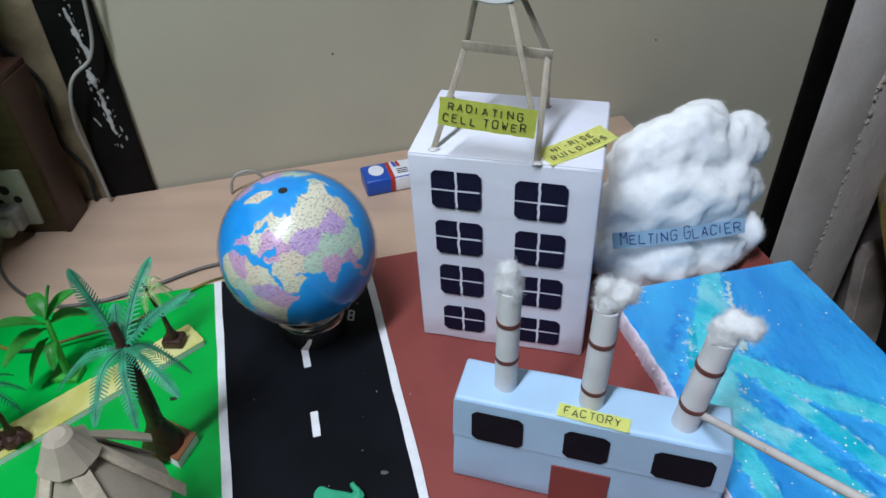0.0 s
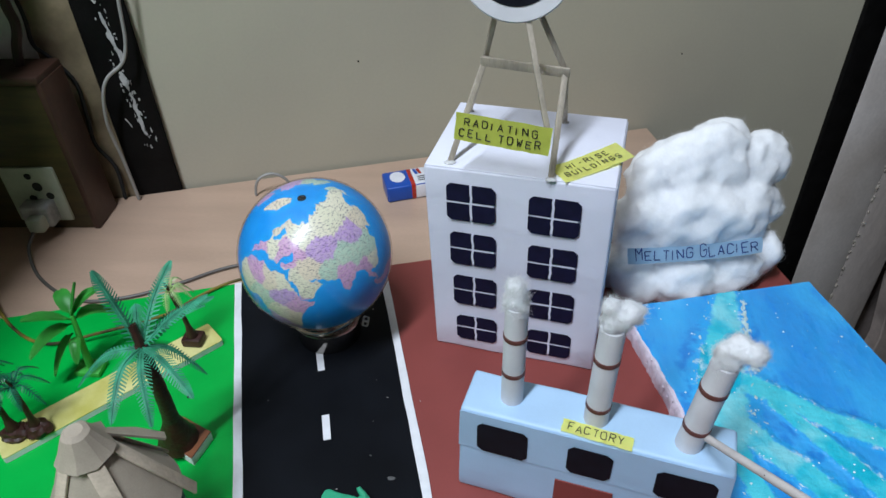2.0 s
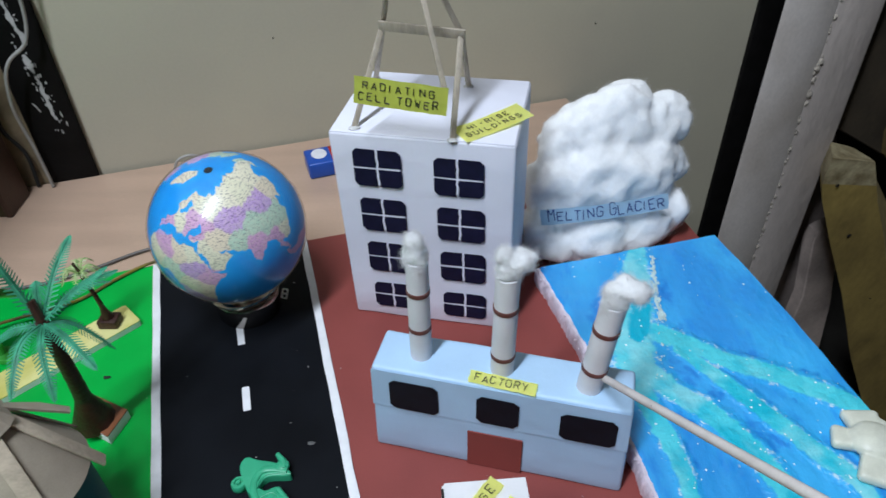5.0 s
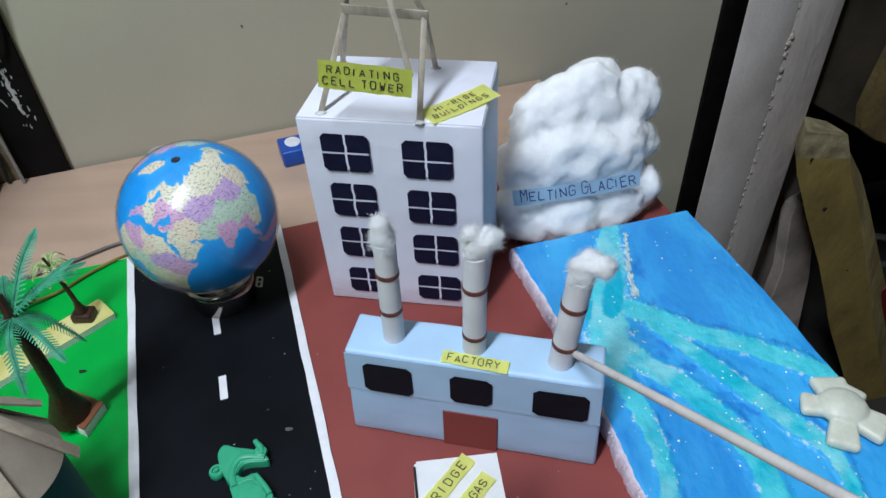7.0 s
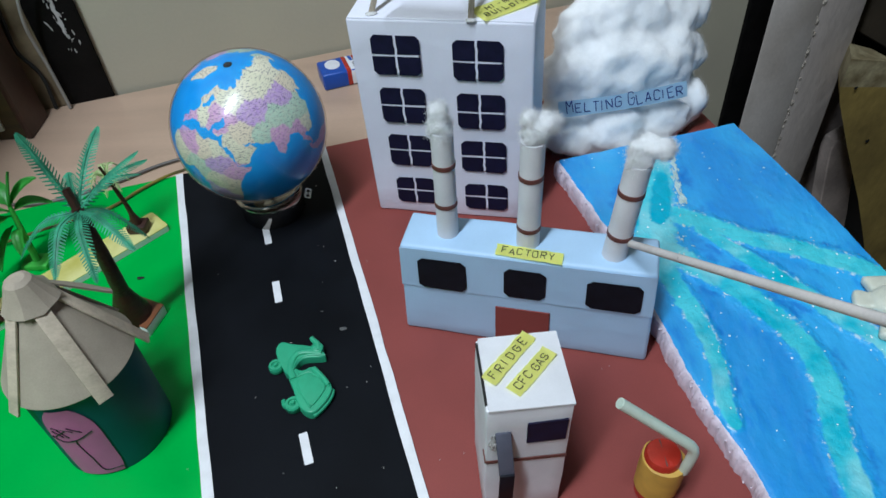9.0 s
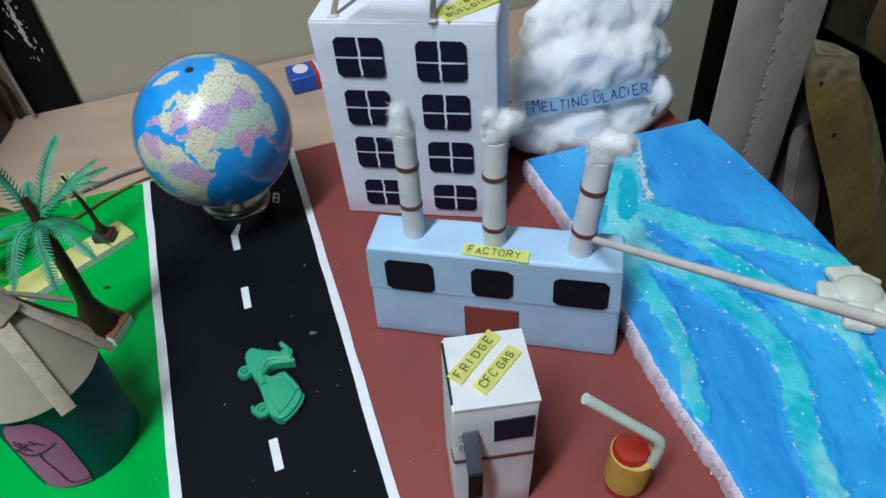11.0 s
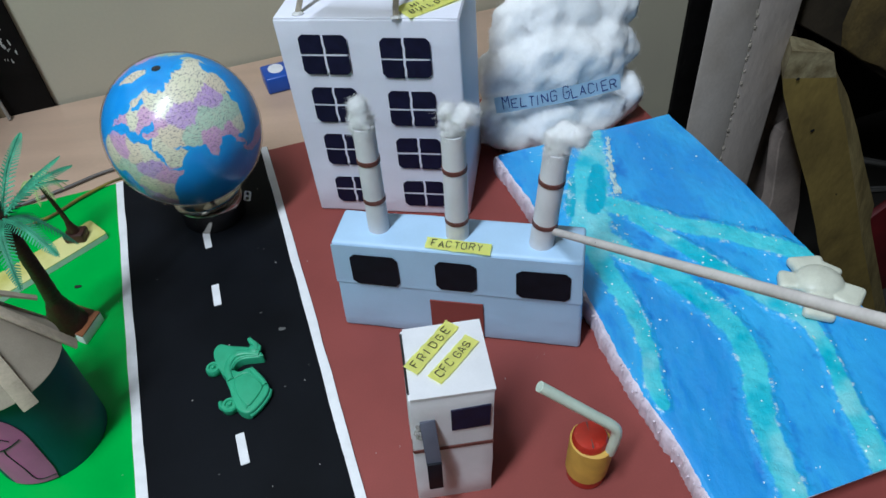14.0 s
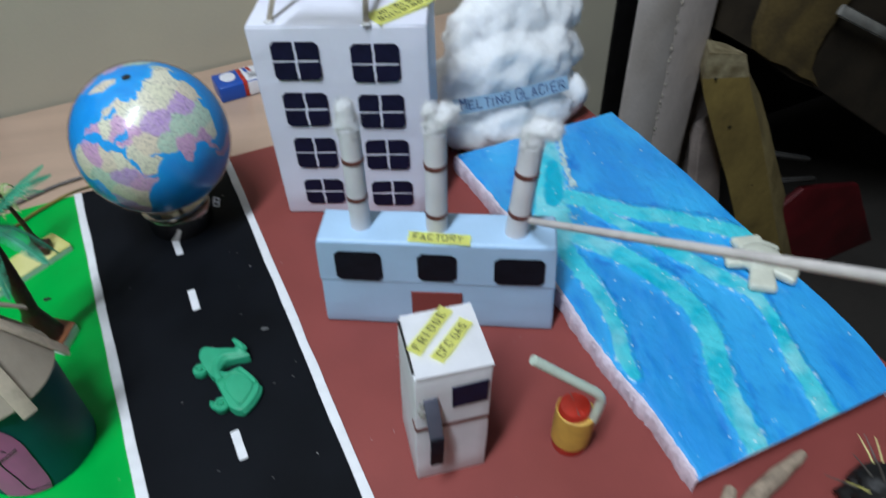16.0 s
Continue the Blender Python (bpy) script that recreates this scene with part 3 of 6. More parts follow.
rows = ((0.0955, 0.1180), (0.0658, 0.0876), (0.0364, 0.0576), (0.0083, 0.0272))
for k, (z0, z1) in enumerate(rows):
    shift = 0.001 * k
    paper_window(tower_block, 0.0225 + shift, (z0 + z1) / 2 + 0.0004, 0.0258 - 0.0006 * k, z1 - z0, 11 + k)
    paper_window(tower_block, 0.0654 + 0.85 * shift, (z0 + z1) / 2 - 0.0012, 0.0262 - 0.0003 * k, z1 - z0, 31 + k)
note(tower_block, 0.041, 0.0150, tower_block.matrix_basis.inverted() @ pose(0.0605, 0.3015, BH + 0.0016, 2, -3, 33), YELLOW, "HI-RISE\nBUILDINGS", 0.0035, INK, "yellow hand-written paper label", 3, 0.0006, 2.8, pen=0.066)

# ---- the cell tower on its roof ----
RZ = BH + 0.0006
cell = thing("cell_tower", pose(0.016, 0.318, RZ), "cell tower of glued wooden sticks with a paper dish", "model tower")


def cl(x, y, z):
    return (x - 0.016, y - 0.318, z - RZ)


L, R = (0.0063, 0.325, 0.1715), (0.0450, 0.315, 0.1700)
for foot, top in (((-0.0100, 0.301, RZ), L), ((-0.0040, 0.357, RZ), L), ((0.0402, 0.2875, RZ), R), ((0.0490, 0.345, RZ), R)):
    part("leg", bar(cl(*foot), cl(*top), 0.0028, 0.0018, (0.3, -1, 0.1)), STICK_WOOD, cell)
part("crossbar", bar(cl(L[0] - 0.002, L[1] - 0.002, L[2]), cl(R[0] + 0.002, R[1] - 0.002, R[2]), 0.0052, 0.0014, (0, -1, -0.2)), STICK_WOOD, cell)
for foot, top in ((L, (0.0145, 0.3135, 0.212)), (R, (0.0248, 0.3135, 0.212)), ((0.0375, 0.2900, 0.150), (0.0226, 0.3115, 0.212)), ((-0.004, 0.302, 0.150), (0.0100, 0.3115, 0.212))):
    if foot[0] > -0.003:
        part("mast", bar(cl(*foot), cl(*top), 0.0026, 0.0018, (0.3, -1, 0.1)), STICK_WOOD, cell)
for k, (x, y) in enumerate(((-0.0100, 0.3000), (-0.0040, 0.3570), (0.0402, 0.2865), (0.0490, 0.3450))):
    part("glue", lump(0.0021, k * 3.3, (1.3, 0.9, 0.45), 0.4, 2.2, 3), surface("clear_dried_glue", (0.66, 0.66, 0.66), 0.2, 0.1, 200, 0.05, 900, 0.3, 400), cell, "dried glue at a foot", pose(*cl(x, y, RZ + 0.0002)))
dish = part("dish", turned([(0.0001, 0), (0.026, 0), (0.0262, 0.0006), (0.0255, 0.0012), (0.0001, 0.0010)], 56), CARD_WHITE, cell, "white paper dish with a black centre", pose(*cl(0.0205, 0.3095, 0.2225), 82, 0, -4))
part("dish_centre", turned([(0.0001, 0), (0.0198, 0), (0.0198, 0.0003), (0.0001, 0.0003)], 48), BLACK_PAPER, dish, "black paper disc", pose(0, 0.0008, 0.0012))
note(cell, 0.0452, 0.0135, pose(*cl(0.0163, 0.2845, 0.1527), 80, 0, -10.5) @ pose(0, 0, 0, 0, 0, -4), LIME, "RADIATING\nCELL TOWER", 0.0037, INK, "yellow-green hand-written paper label", 8, 0.0, 2.8, pen=0.072)

# ---- the factory ----
factory = thing("factory", pose(-0.0002, 0.2008, 0, 0, 0, -13.3), "pale blue paper-covered carton as a factory", "model building")
FW, FD, FH = 0.1222, 0.0248, 0.0597
bm = box(FW, FD, FH, (FW / 2, FD / 2, 0), 0.0018, 3, 7)
for v in bm.verts:
    v.co.x += (FW / 2 - v.co.x) * 0.035 * (v.co.z / FH)
    v.co.y += 0.0005 * noise.noise(v.co * 40)
    v.co.z += 0.0004 * noise.noise(v.co * 35 + Vector((5, 0, 0))) * (v.co.z > 0.05)
part("wall", bm, SKY_PAPER, factory)
bm = slabform([(0.0012, 0.0), (FW - 0.0014, -0.0008), (FW - 0.0026, 0.0252), (0.0022, 0.0252)], 0, 0.00016)
part("paper_flap", bm, SKY_PAPER, factory, "folded paper flap with a visible lower edge", pose(0, -0.0003, 0.0335, 90, 0, 0))
for s0, s1, z0, z1, k in ((0.0105, 0.0340, 0.0343, 0.0537, 1), (0.0519, 0.0714, 0.0353, 0.0535, 2), (0.0902, 0.1150, 0.0347, 0.0524, 3)):
    part("window", slabform(rounded(s1 - s0, z1 - z0, 0.0024, 1, 0.0002, random.Random(k)), 0, 0.0003), BLACK_PAPER, factory, "", pose((s0 + s1) / 2, -0.0009, (z0 + z1) / 2, 90, 0, 0), smooth=0)
part("door", slabform([(0.0476, 0.0005), (0.0741, 0.0005), (0.0741, 0.0266), (0.0478, 0.0264)], 0, 0.0006), MAROON, factory, "maroon paper door", pose(0, -0.0004, 0, 90, 0, 0), smooth=0)
note(factory, 0.0305, 0.0062, factory.matrix_basis.inverted() @ pose(0.0618, 0.1893, FH + 0.0012, 12, 0, -16), YELLOW, "FACTORY", 0.0036, INK, "yellow hand-written paper label", 5, 0.0, 1.9)


def cotton(name, lumps, parent, label, seed, voxel, fibres, length, m=None, knob=0.30):
    """Pulled cotton wool: tufts grown together, softened, and covered with loose fibres."""
    bm = bmesh.new()
    for k, (x, y, z, r, st) in enumerate(lumps):
        tmp = lump(r, seed + k * 1.37, st, knob, 1.5, 4, 0.0)
        tmp.transform(Matrix.Translation((x, y, z)))
        me = bpy.data.meshes.new("tmp")
        tmp.to_mesh(me)
        tmp.free()
        bm.from_mesh(me)
        bpy.data.meshes.remove(me)
    raw = new("raw", finish("raw", bm, COTTON, 0))
    rm = raw.modifiers.new("grow", "REMESH")
    rm.mode, rm.voxel_size = "VOXEL", voxel
    sm = raw.modifiers.new("soften", "SMOOTH")
    sm.factor, sm.iterations = 0.6, 8
    deps = bpy.context.evaluated_depsgraph_get()
    deps.update()
    me = bpy.data.meshes.new_from_object(raw.evaluated_get(deps))
    bpy.data.objects.remove(raw)
    bm = bmesh.new()
    bm.from_mesh(me)
    bpy.data.meshes.remove(me)
    bm.normal_update()
    # long soft folds that run up and to the side, as the wool was pulled
    for v in bm.verts:
        p = v.co * (0.0017 / voxel)
        a, c = p.x * 0.62 + p.z * 0.78, p.z * 0.62 - p.x * 0.78
        fold = noise.fractal(Vector((a * 20, c * 48, p.y * 34 + seed)), 0.95, 2.1, 4)
        v.co += v.normal * voxel * (1.5 * fold + 0.14 * abs(noise.noise(p * 260)))
    bm.normal_update()
    rnd = random.Random(seed)
    seeds = [(v.co.copy(), v.normal.copy()) for v in rnd.choices(list(bm.verts), k=fibres)]
    body = part(name, bm, COTTON, parent, label, m, smooth=180)
    verts, faces = [], []
    for p, nrm in seeds:
        d = (nrm * rnd.uniform(-0.1, 0.6) + Vector((0.62, 0, 0.78)) * rnd.choice((-1.2, 1.2)) + Vector((rnd.gauss(0, 0.8), rnd.gauss(0, 0.8), rnd.gauss(0, 0.8)))).normalized()
        if d.dot(nrm) < 0:
            d = (d - nrm * 1.5 * d.dot(nrm)).normalized()
        ln, w = length * rnd.uniform(0.3, 1.1), 0.000034
        curl = Vector((rnd.gauss(0, 1), rnd.gauss(0, 1), rnd.gauss(0, 1))) * ln * 0.30
        side = d.cross(Vector((rnd.gauss(0, 1), rnd.gauss(0, 1), rnd.gauss(0, 1)))).normalized()
        base = len(verts)
        for k in range(4):
            u = k / 3
            q = p - nrm * 0.0006 + d * ln * u * (1 - 0.25 * u) + curl * u * u - nrm * ln * 0.35 * u * u
            verts += [q - side * w, q + side * w]
        faces += [(base + 2 * k, base + 2 * k + 1, base + 2 * k + 3, base + 2 * k + 2) for k in range(3)]
    mesh = bpy.data.meshes.new("fuzz")
    mesh.from_pydata(verts, [], faces)
    mesh.materials.append(FUZZ)
    fuzz = new("fuzz", mesh)
    fuzz.parent = body
    return tagged(fuzz, "fine loose cotton fibres", kind="stuff")


inv = factory.matrix_basis.inverted()
for x, y, r, h, lean, bands, puffs in (
    (0.0250, 0.2078, 0.0051, 0.0580, 0.5, (0.0190, 0.0408), ((-0.0004, 0, 0.0600, 0.0046, (1, 1, 1.4)), (-0.0006, 0, 0.0668, 0.0034, (1, 1, 1.5)))),
    (0.0620, 0.1988, 0.0054, 0.0570, 1.0, (0.0106, 0.0392), ((-0.0002, 0, 0.0590, 0.0049, (1, 1, 1.1)), (0.0046, 0.001, 0.0648, 0.0050, (1.1, 1, 0.9)), (-0.0022, 0, 0.0672, 0.0034, (1, 1, 1.1)))),
    (0.0998, 0.1882, 0.0056, 0.0525, 5.0, (0.0136, 0.0372), ((-0.0006, 0, 0.0545, 0.0050, (1, 1, 0.9)), (0.0022, 0.001, 0.0598, 0.0050, (1.25, 1, 0.85)), (0.0072, -0.001, 0.0606, 0.0042, (1.2, 1, 0.9)), (-0.0022, -0.001, 0.0592, 0.0032, (1, 1, 1)))),
):
    p = inv @ Vector((x, y, FH))
    ch = part("chimney", turned([(r, 0), (r * 0.98, h * 0.3), (r * 0.97, h), (r * 0.8, h), (r * 0.8, h - 0.006)], 28), CARD_WHITE, factory, "white rolled-paper chimney", pose(p.x, p.y, FH - 0.0004, 0, lean, 0))
    for z in bands:
        part("band", turned([(r * 0.985, 0), (r * 1.03, 0.0001), (r * 1.03, 0.0023), (r * 0.985, 0.0024)], 28), BAND, ch, "brown paper band", pose(0, 0, z - 0.0012, rnd.uniform(-2, 2), rnd.uniform(-2, 2)))
    cotton("smoke", puffs, ch, "white cotton smoke", 2.0 + x * 100, 0.0006, 18000, 0.0036, None, 0.36)

# ---- the river slab ----
slab = thing("river_slab", pose(0, 0, 0), "foam slab painted glossy blue with turquoise streams", "model river")
LEFT = smooth_path([(0.1535, 0.0725, 0), (0.1478, 0.103, 0), (0.1345, 0.149, 0), (0.1262, 0.190, 0), (0.1115, 0.258, 0), (0.0920, 0.3235, 0)], 84)
RIGHT = smooth_path([(0.2655, 0.1020, 0), (0.2655, 0.136, 0), (0.2530, 0.192, 0), (0.2415, 0.248, 0), (0.2295, 0.297, 0), (0.2125, 0.3550, 0)], 84)
ZS = 0.012


# each stream as (x, y, breadth)
TRUNK_WAY = [(0.1579, 0.3398, 0.015), (0.1504, 0.3063, 0.024), (0.1439, 0.2783, 0.030), (0.1389, 0.2528, 0.030), (0.1364, 0.2318, 0.021)]
EAST_WAY = [(0.1514, 0.2668, 0.021), (0.1724, 0.2558, 0.015), (0.1854, 0.2458, 0.016), (0.2129, 0.2333, 0.017), (0.2354, 0.2193, 0.0165), (0.2484, 0.2108, 0.0165)]
FAR_WAY = [(0.1644, 0.2528, 0.010), (0.1814, 0.2308, 0.0125), (0.2114, 0.1893, 0.014), (0.2239, 0.1738, 0.0135), (0.2279, 0.1588, 0.010), (0.2274, 0.1408, 0.009), (0.2259, 0.1248, 0.011), (0.2244, 0.0903, 0.0138)]
MID_WAY = [(0.1404, 0.2408, 0.020), (0.1540, 0.2235, 0.0185), (0.1700, 0.2085, 0.0175), (0.1835, 0.1858, 0.017), (0.1915, 0.1650, 0.0155), (0.1920, 0.1458, 0.0155), (0.1873, 0.1250, 0.0148), (0.1852, 0.1070, 0.0144), (0.1850, 0.0810, 0.0142)]
NEAR_WAY = [(0.1354, 0.2428, 0.015), (0.1400, 0.2118, 0.0143), (0.1440, 0.1950, 0.013), (0.1470, 0.1778, 0.011), (0.1475, 0.1585, 0.0098), (0.1450, 0.1400, 0.0104), (0.1462, 0.1290, 0.008)]
WAYS = (TRUNK_WAY, EAST_WAY, FAR_WAY, MID_WAY, NEAR_WAY)
POOLS = ([(0.1529, 0.3018, 0.008), (0.1497, 0.2858, 0.0125), (0.1461, 0.2715, 0.0135), (0.1424, 0.2628, 0.009)], [(0.1359, 0.2928, 0.004), (0.1319, 0.2747, 0.0066), (0.1289, 0.2598, 0.005)])


def river_paint():
    """Glossy blue paint that turns to turquoise glue where the mesh carries the glue attribute."""
    m = bpy.data.materials.new("blue_paint_and_turquoise_glue")
    m.use_nodes = True
    n, l = links(m)
    b = bsdf_of(m)
    tc = n.new("ShaderNodeTexCoord")

    def noise_tex(scale, detail=4, rough=0.5, stretch=(1, 1, 1)):
        mp = n.new("ShaderNodeMapping")
        mp.inputs["Scale"].default_value = stretch
        l.new(tc.outputs["Object"], mp.inputs["Vector"])
        t = n.new("ShaderNodeTexNoise")
        t.inputs["Scale"].default_value, t.inputs["Detail"].default_value, t.inputs["Roughness"].default_value = scale, detail, rough
        l.new(mp.outputs[0], t.inputs["Vector"])
        return t.outputs[0]

    def span(socket, lo, hi, a=0.0, c=1.0):
        r = n.new("ShaderNodeMapRange")
        r.interpolation_type = "SMOOTHSTEP"
        for k, v in enumerate((lo, hi, a, c)):
            r.inputs[k + 1].default_value = v
        l.new(socket, r.inputs[0])
        return r.outputs[0]

    def op(kind, p, q):
        k = n.new("ShaderNodeMath")
        k.operation = kind
        for i, v in enumerate((p, q)):
            if isinstance(v, float):
                k.inputs[i].default_value = v
            else:
                l.new(v, k.inputs[i])
        return k.outputs[0]

    def mix(f, p, q):
        k = n.new("ShaderNodeMix")
        k.data_type = "RGBA"
        l.new(f, k.inputs[0])
        for i, v in ((6, p), (7, q)):
            if isinstance(v, tuple):
                k.inputs[i].default_value = (*v, 1)
            else:
                l.new(v, k.inputs[i])
        return k.outputs[2]

    def attribute(name):
        a = n.new("ShaderNodeAttribute")
        a.attribute_name = name
        return a.outputs["Fac"]

    rough_edge = op("ADD", op("MULTIPLY", op("SUBTRACT", noise_tex(160, 5, 0.6), 0.5), 0.75), op("MULTIPLY", op("SUBTRACT", noise_tex(700, 3), 0.5), 0.22))
    glue = op("ADD", attribute("glue"), rough_edge)
    deep = op("ADD", attribute("deep"), rough_edge)
    blue = mix(span(noise_tex(28, 4, 0.55, (1, 0.45, 1)), 0.3, 0.66), (0.030, 0.290, 0.71), (0.052, 0.43, 0.83))
    blue = mix(span(noise_tex(150, 4, 0.65, (1, 0.28, 1)), 0.52, 0.72, 0.0, 0.6), blue, (0.014, 0.23, 0.72))
    glue_colour = mix(span(noise_tex(48, 4, 0.55), 0.36, 0.62), (0.010, 0.47, 0.63), (0.085, 0.63, 0.74))
    glue_colour = mix(span(noise_tex(42, 4, 0.5), 0.46, 0.70, 0.0, 0.60), glue_colour, (0.34, 0.74, 0.78))
    colour = mix(span(glue, -0.45, 0.12, 0.0, 0.60), blue, (0.020, 0.40, 0.80))
    shore = op("MULTIPLY", span(glue, -0.80, -0.40), span(glue, 0.05, -0.20))
    colour = mix(op("MULTIPLY", shore, span(noise_tex(55, 4, 0.6), 0.50, 0.62, 0.0, 0.65)), colour, (0.012, 0.17, 0.60))
    colour = mix(span(glue, 0.12, 0.36), colour, glue_colour)
    colour = mix(span(deep, -0.1, 0.3), colour, (0.0, 0.42, 0.60))
    # dried white glue along the banks, and strewn glitter, its glints painted pale
    bank = op("MULTIPLY", span(glue, -0.10, 0.10), span(glue, 0.42, 0.16))
    white = op("MULTIPLY", bank, span(noise_tex(120, 6, 0.75), 0.53, 0.63, 0.0, 0.75))
    colour = mix(white, colour, (0.66, 0.82, 0.86))
    cells = n.new("ShaderNodeTexVoronoi")
    cells.inputs["Scale"].default_value = 620
    l.new(tc.outputs["Object"], cells.inputs["Vector"])
    one = n.new("ShaderNodeSeparateColor")
    l.new(cells.outputs["Color"], one.inputs[0])
    rare = op("GREATER_THAN", op("ADD", one.outputs[0], op("MULTIPLY", span(glue, -0.7, 0.1), 0.042)), 0.980)
    size = op("MULTIPLY", one.outputs[1], 0.42)
    flake = op("MULTIPLY", rare, op("LESS_THAN", cells.outputs["Distance"], size))
    colour = mix(flake, colour, (0.78, 0.88, 0.92))
    l.new(colour, b.inputs["Base Color"])
    b.inputs["Roughness"].default_value = 0.28
    b.inputs["Coat Weight"].default_value = 0.25
    b.inputs["Coat Roughness"].default_value = 0.12
    height = op("ADD", op("MULTIPLY", noise_tex(140, 5, 0.6, (1, 0.5, 1)), 0.6), op("MULTIPLY", op("MULTIPLY", noise_tex(300, 5, 0.65), span(glue, -0.2, 0.2, 0.25, 1.0)), 0.55))
    bp = n.new("ShaderNodeBump")
    bp.inputs["Strength"].default_value, bp.inputs["Distance"].default_value = 0.8, 0.0016
    l.new(height, bp.inputs["Height"])
    l.new(bp.outputs[0], b.inputs["Normal"])
    return m


def band_profile(P, way):
    """1 on the middle line of a band, 0 on its banks, down to -1 outside."""
    line = np.array([tuple(p) for p in smooth_path(way, 10)])
    best = np.full(len(P), -9.0)
    for a, b in zip(line, line[1:]):
        d = b[:2] - a[:2]
        u = np.clip(((P - a[:2]) @ d) / max(1e-12, d @ d), 0, 1)
        w = a[2] + (b[2] - a[2]) * u
        dist = np.hypot(P[:, 0] - a[0] - u * d[0], P[:, 1] - a[1] - u * d[1])
        best = np.maximum(best, 1 - dist / (w / 2))
    return np.clip(best, -1, 1)


nx, ny = 190, len(LEFT) - 1
A, B = np.array([tuple(p) for p in LEFT]), np.array([tuple(p) for p in RIGHT])
U = np.linspace(0, 1, nx + 1)[None, :, None]
G = A[:, None, :] * (1 - U) + B[:, None, :] * U
for j in range(ny + 1):
    for i in range(6):
        edge = max(0.0, 1 - i / 5.0)
        G[j, i, 0] += edge * (0.0010 + 0.0012 * noise.noise((G[j, i, 1] * 160, 3, 0)) + 0.0005 * noise.noise((G[j, i, 1] * 700, 3, 0)))
        G[j, i, 2] -= 0.0012 * edge**2
P = G.reshape(-1, 3)
profiles = np.array([band_profile(P[:, :2], way) for way in WAYS])
glue = profiles.max(axis=0)
deep = np.array([band_profile(P[:, :2], way) for way in POOLS]).max(axis=0)
for k in range(len(P)):
    x, y = P[k, 0], P[k, 1]
    g = glue[k] + 0.35 * noise.noise((x * 160, y * 160, 5)) + 0.2 * noise.noise((x * 520, y * 520, 8))
    up = min(1.0, max(0.0, (g + 0.35) * 1.3))
    P[k, 2] += ZS + 0.0005 * noise.fractal(Vector((x * 70, y * 45, 1)), 1, 2, 3) + up * (0.0006 + 0.0003 * noise.noise((x * 200, y * 200, 3)) + 0.0005 * max(0.0, 0.5 - abs(g)))
RIVER = river_paint()
owner = np.where(glue > 0.0, profiles.argmax(axis=0) + 1, 0).reshape(ny + 1, nx + 1)
index = np.arange((ny + 1) * (nx + 1)).reshape(ny + 1, nx + 1)
quads = np.stack([index[:-1, :-1], index[:-1, 1:], index[1:, 1:], index[1:, :-1]], axis=-1).reshape(-1, 4)
keys = owner[:-1, :-1].reshape(-1)
for key in range(len(WAYS) + 1):
    own = quads[keys == key]
    used, flat = np.unique(own, return_inverse=True)
    me = bpy.data.meshes.new("stream" if key else "painted_top")
    me.from_pydata(P[used].tolist(), [], flat.reshape(-1, 4).tolist())
    me.polygons.foreach_set("use_smooth", [True] * len(me.polygons))
    for name, values in (("glue", glue), ("deep", deep)):
        me.attributes.new(name, "FLOAT", "POINT").data.foreach_set("value", values[used].astype(np.float32))
    me.materials.append(RIVER)
    top = new("stream" if key else "painted_top", me)
    top.parent = slab
    tagged(top, "turquoise glitter-glue stream" if key else "uneven glossy blue paint with glitter")
# the foam below, broken and pinkish white along its cut edge
bm = bmesh.new()
rim = [LEFT[j] + Vector((-0.0006 + 0.0013 * noise.noise((LEFT[j].y * 90, 0, 7)) + 0.0009 * noise.noise((LEFT[j].y * 420, 0, 7)) + 0.0003 * noise.noise((LEFT[j].y * 1300, 0, 7)), 0, 0)) for j in range(ny + 1)] + [p for p in RIGHT[::-1]]
levels = ((-0.0004, 0.0001), (-0.0007, 0.0025), (-0.0009, 0.005), (-0.0008, 0.0075), (-0.0004, 0.0098), (0.0005, ZS - 0.0007))
rings = []
for k, (off, z) in enumerate(levels):
    rings.append([bm.verts.new((p.x + (off + 0.0009 * max(0.0, (0.20 - p.y) / 0.13) + 0.0004 * noise.noise((p.y * 170, z * 300, 2)) + 0.0003 * noise.noise((p.y * 640, z * 900, 5)) + 0.0003 * noise.noise((p.y * 1500, z * 1500, 8)) if n <= ny else -0.0003), p.y + (0.0045 * (1 - z / ZS) if n in (0, len(rim) - 1) else 0.0), z)) for n, p in enumerate(rim)])
for a, b in zip(rings, rings[1:]):
    for i in range(len(a)):
        bm.faces.new((a[i], a[(i + 1) % len(a)], b[(i + 1) % len(a)], b[i]))
bm.faces.new(rings[0][::-1])
bm.faces.new(rings[-1])
part("foam_body", bm, FOAM, slab, "pinkish-white crumbly foam edge")


PALE_GLUE = surface("dried_pale_glue", (0.58, 0.74, 0.74), 0.3, 0.15, 200, 0.08, 900, 0.5, 400, 0.0008)
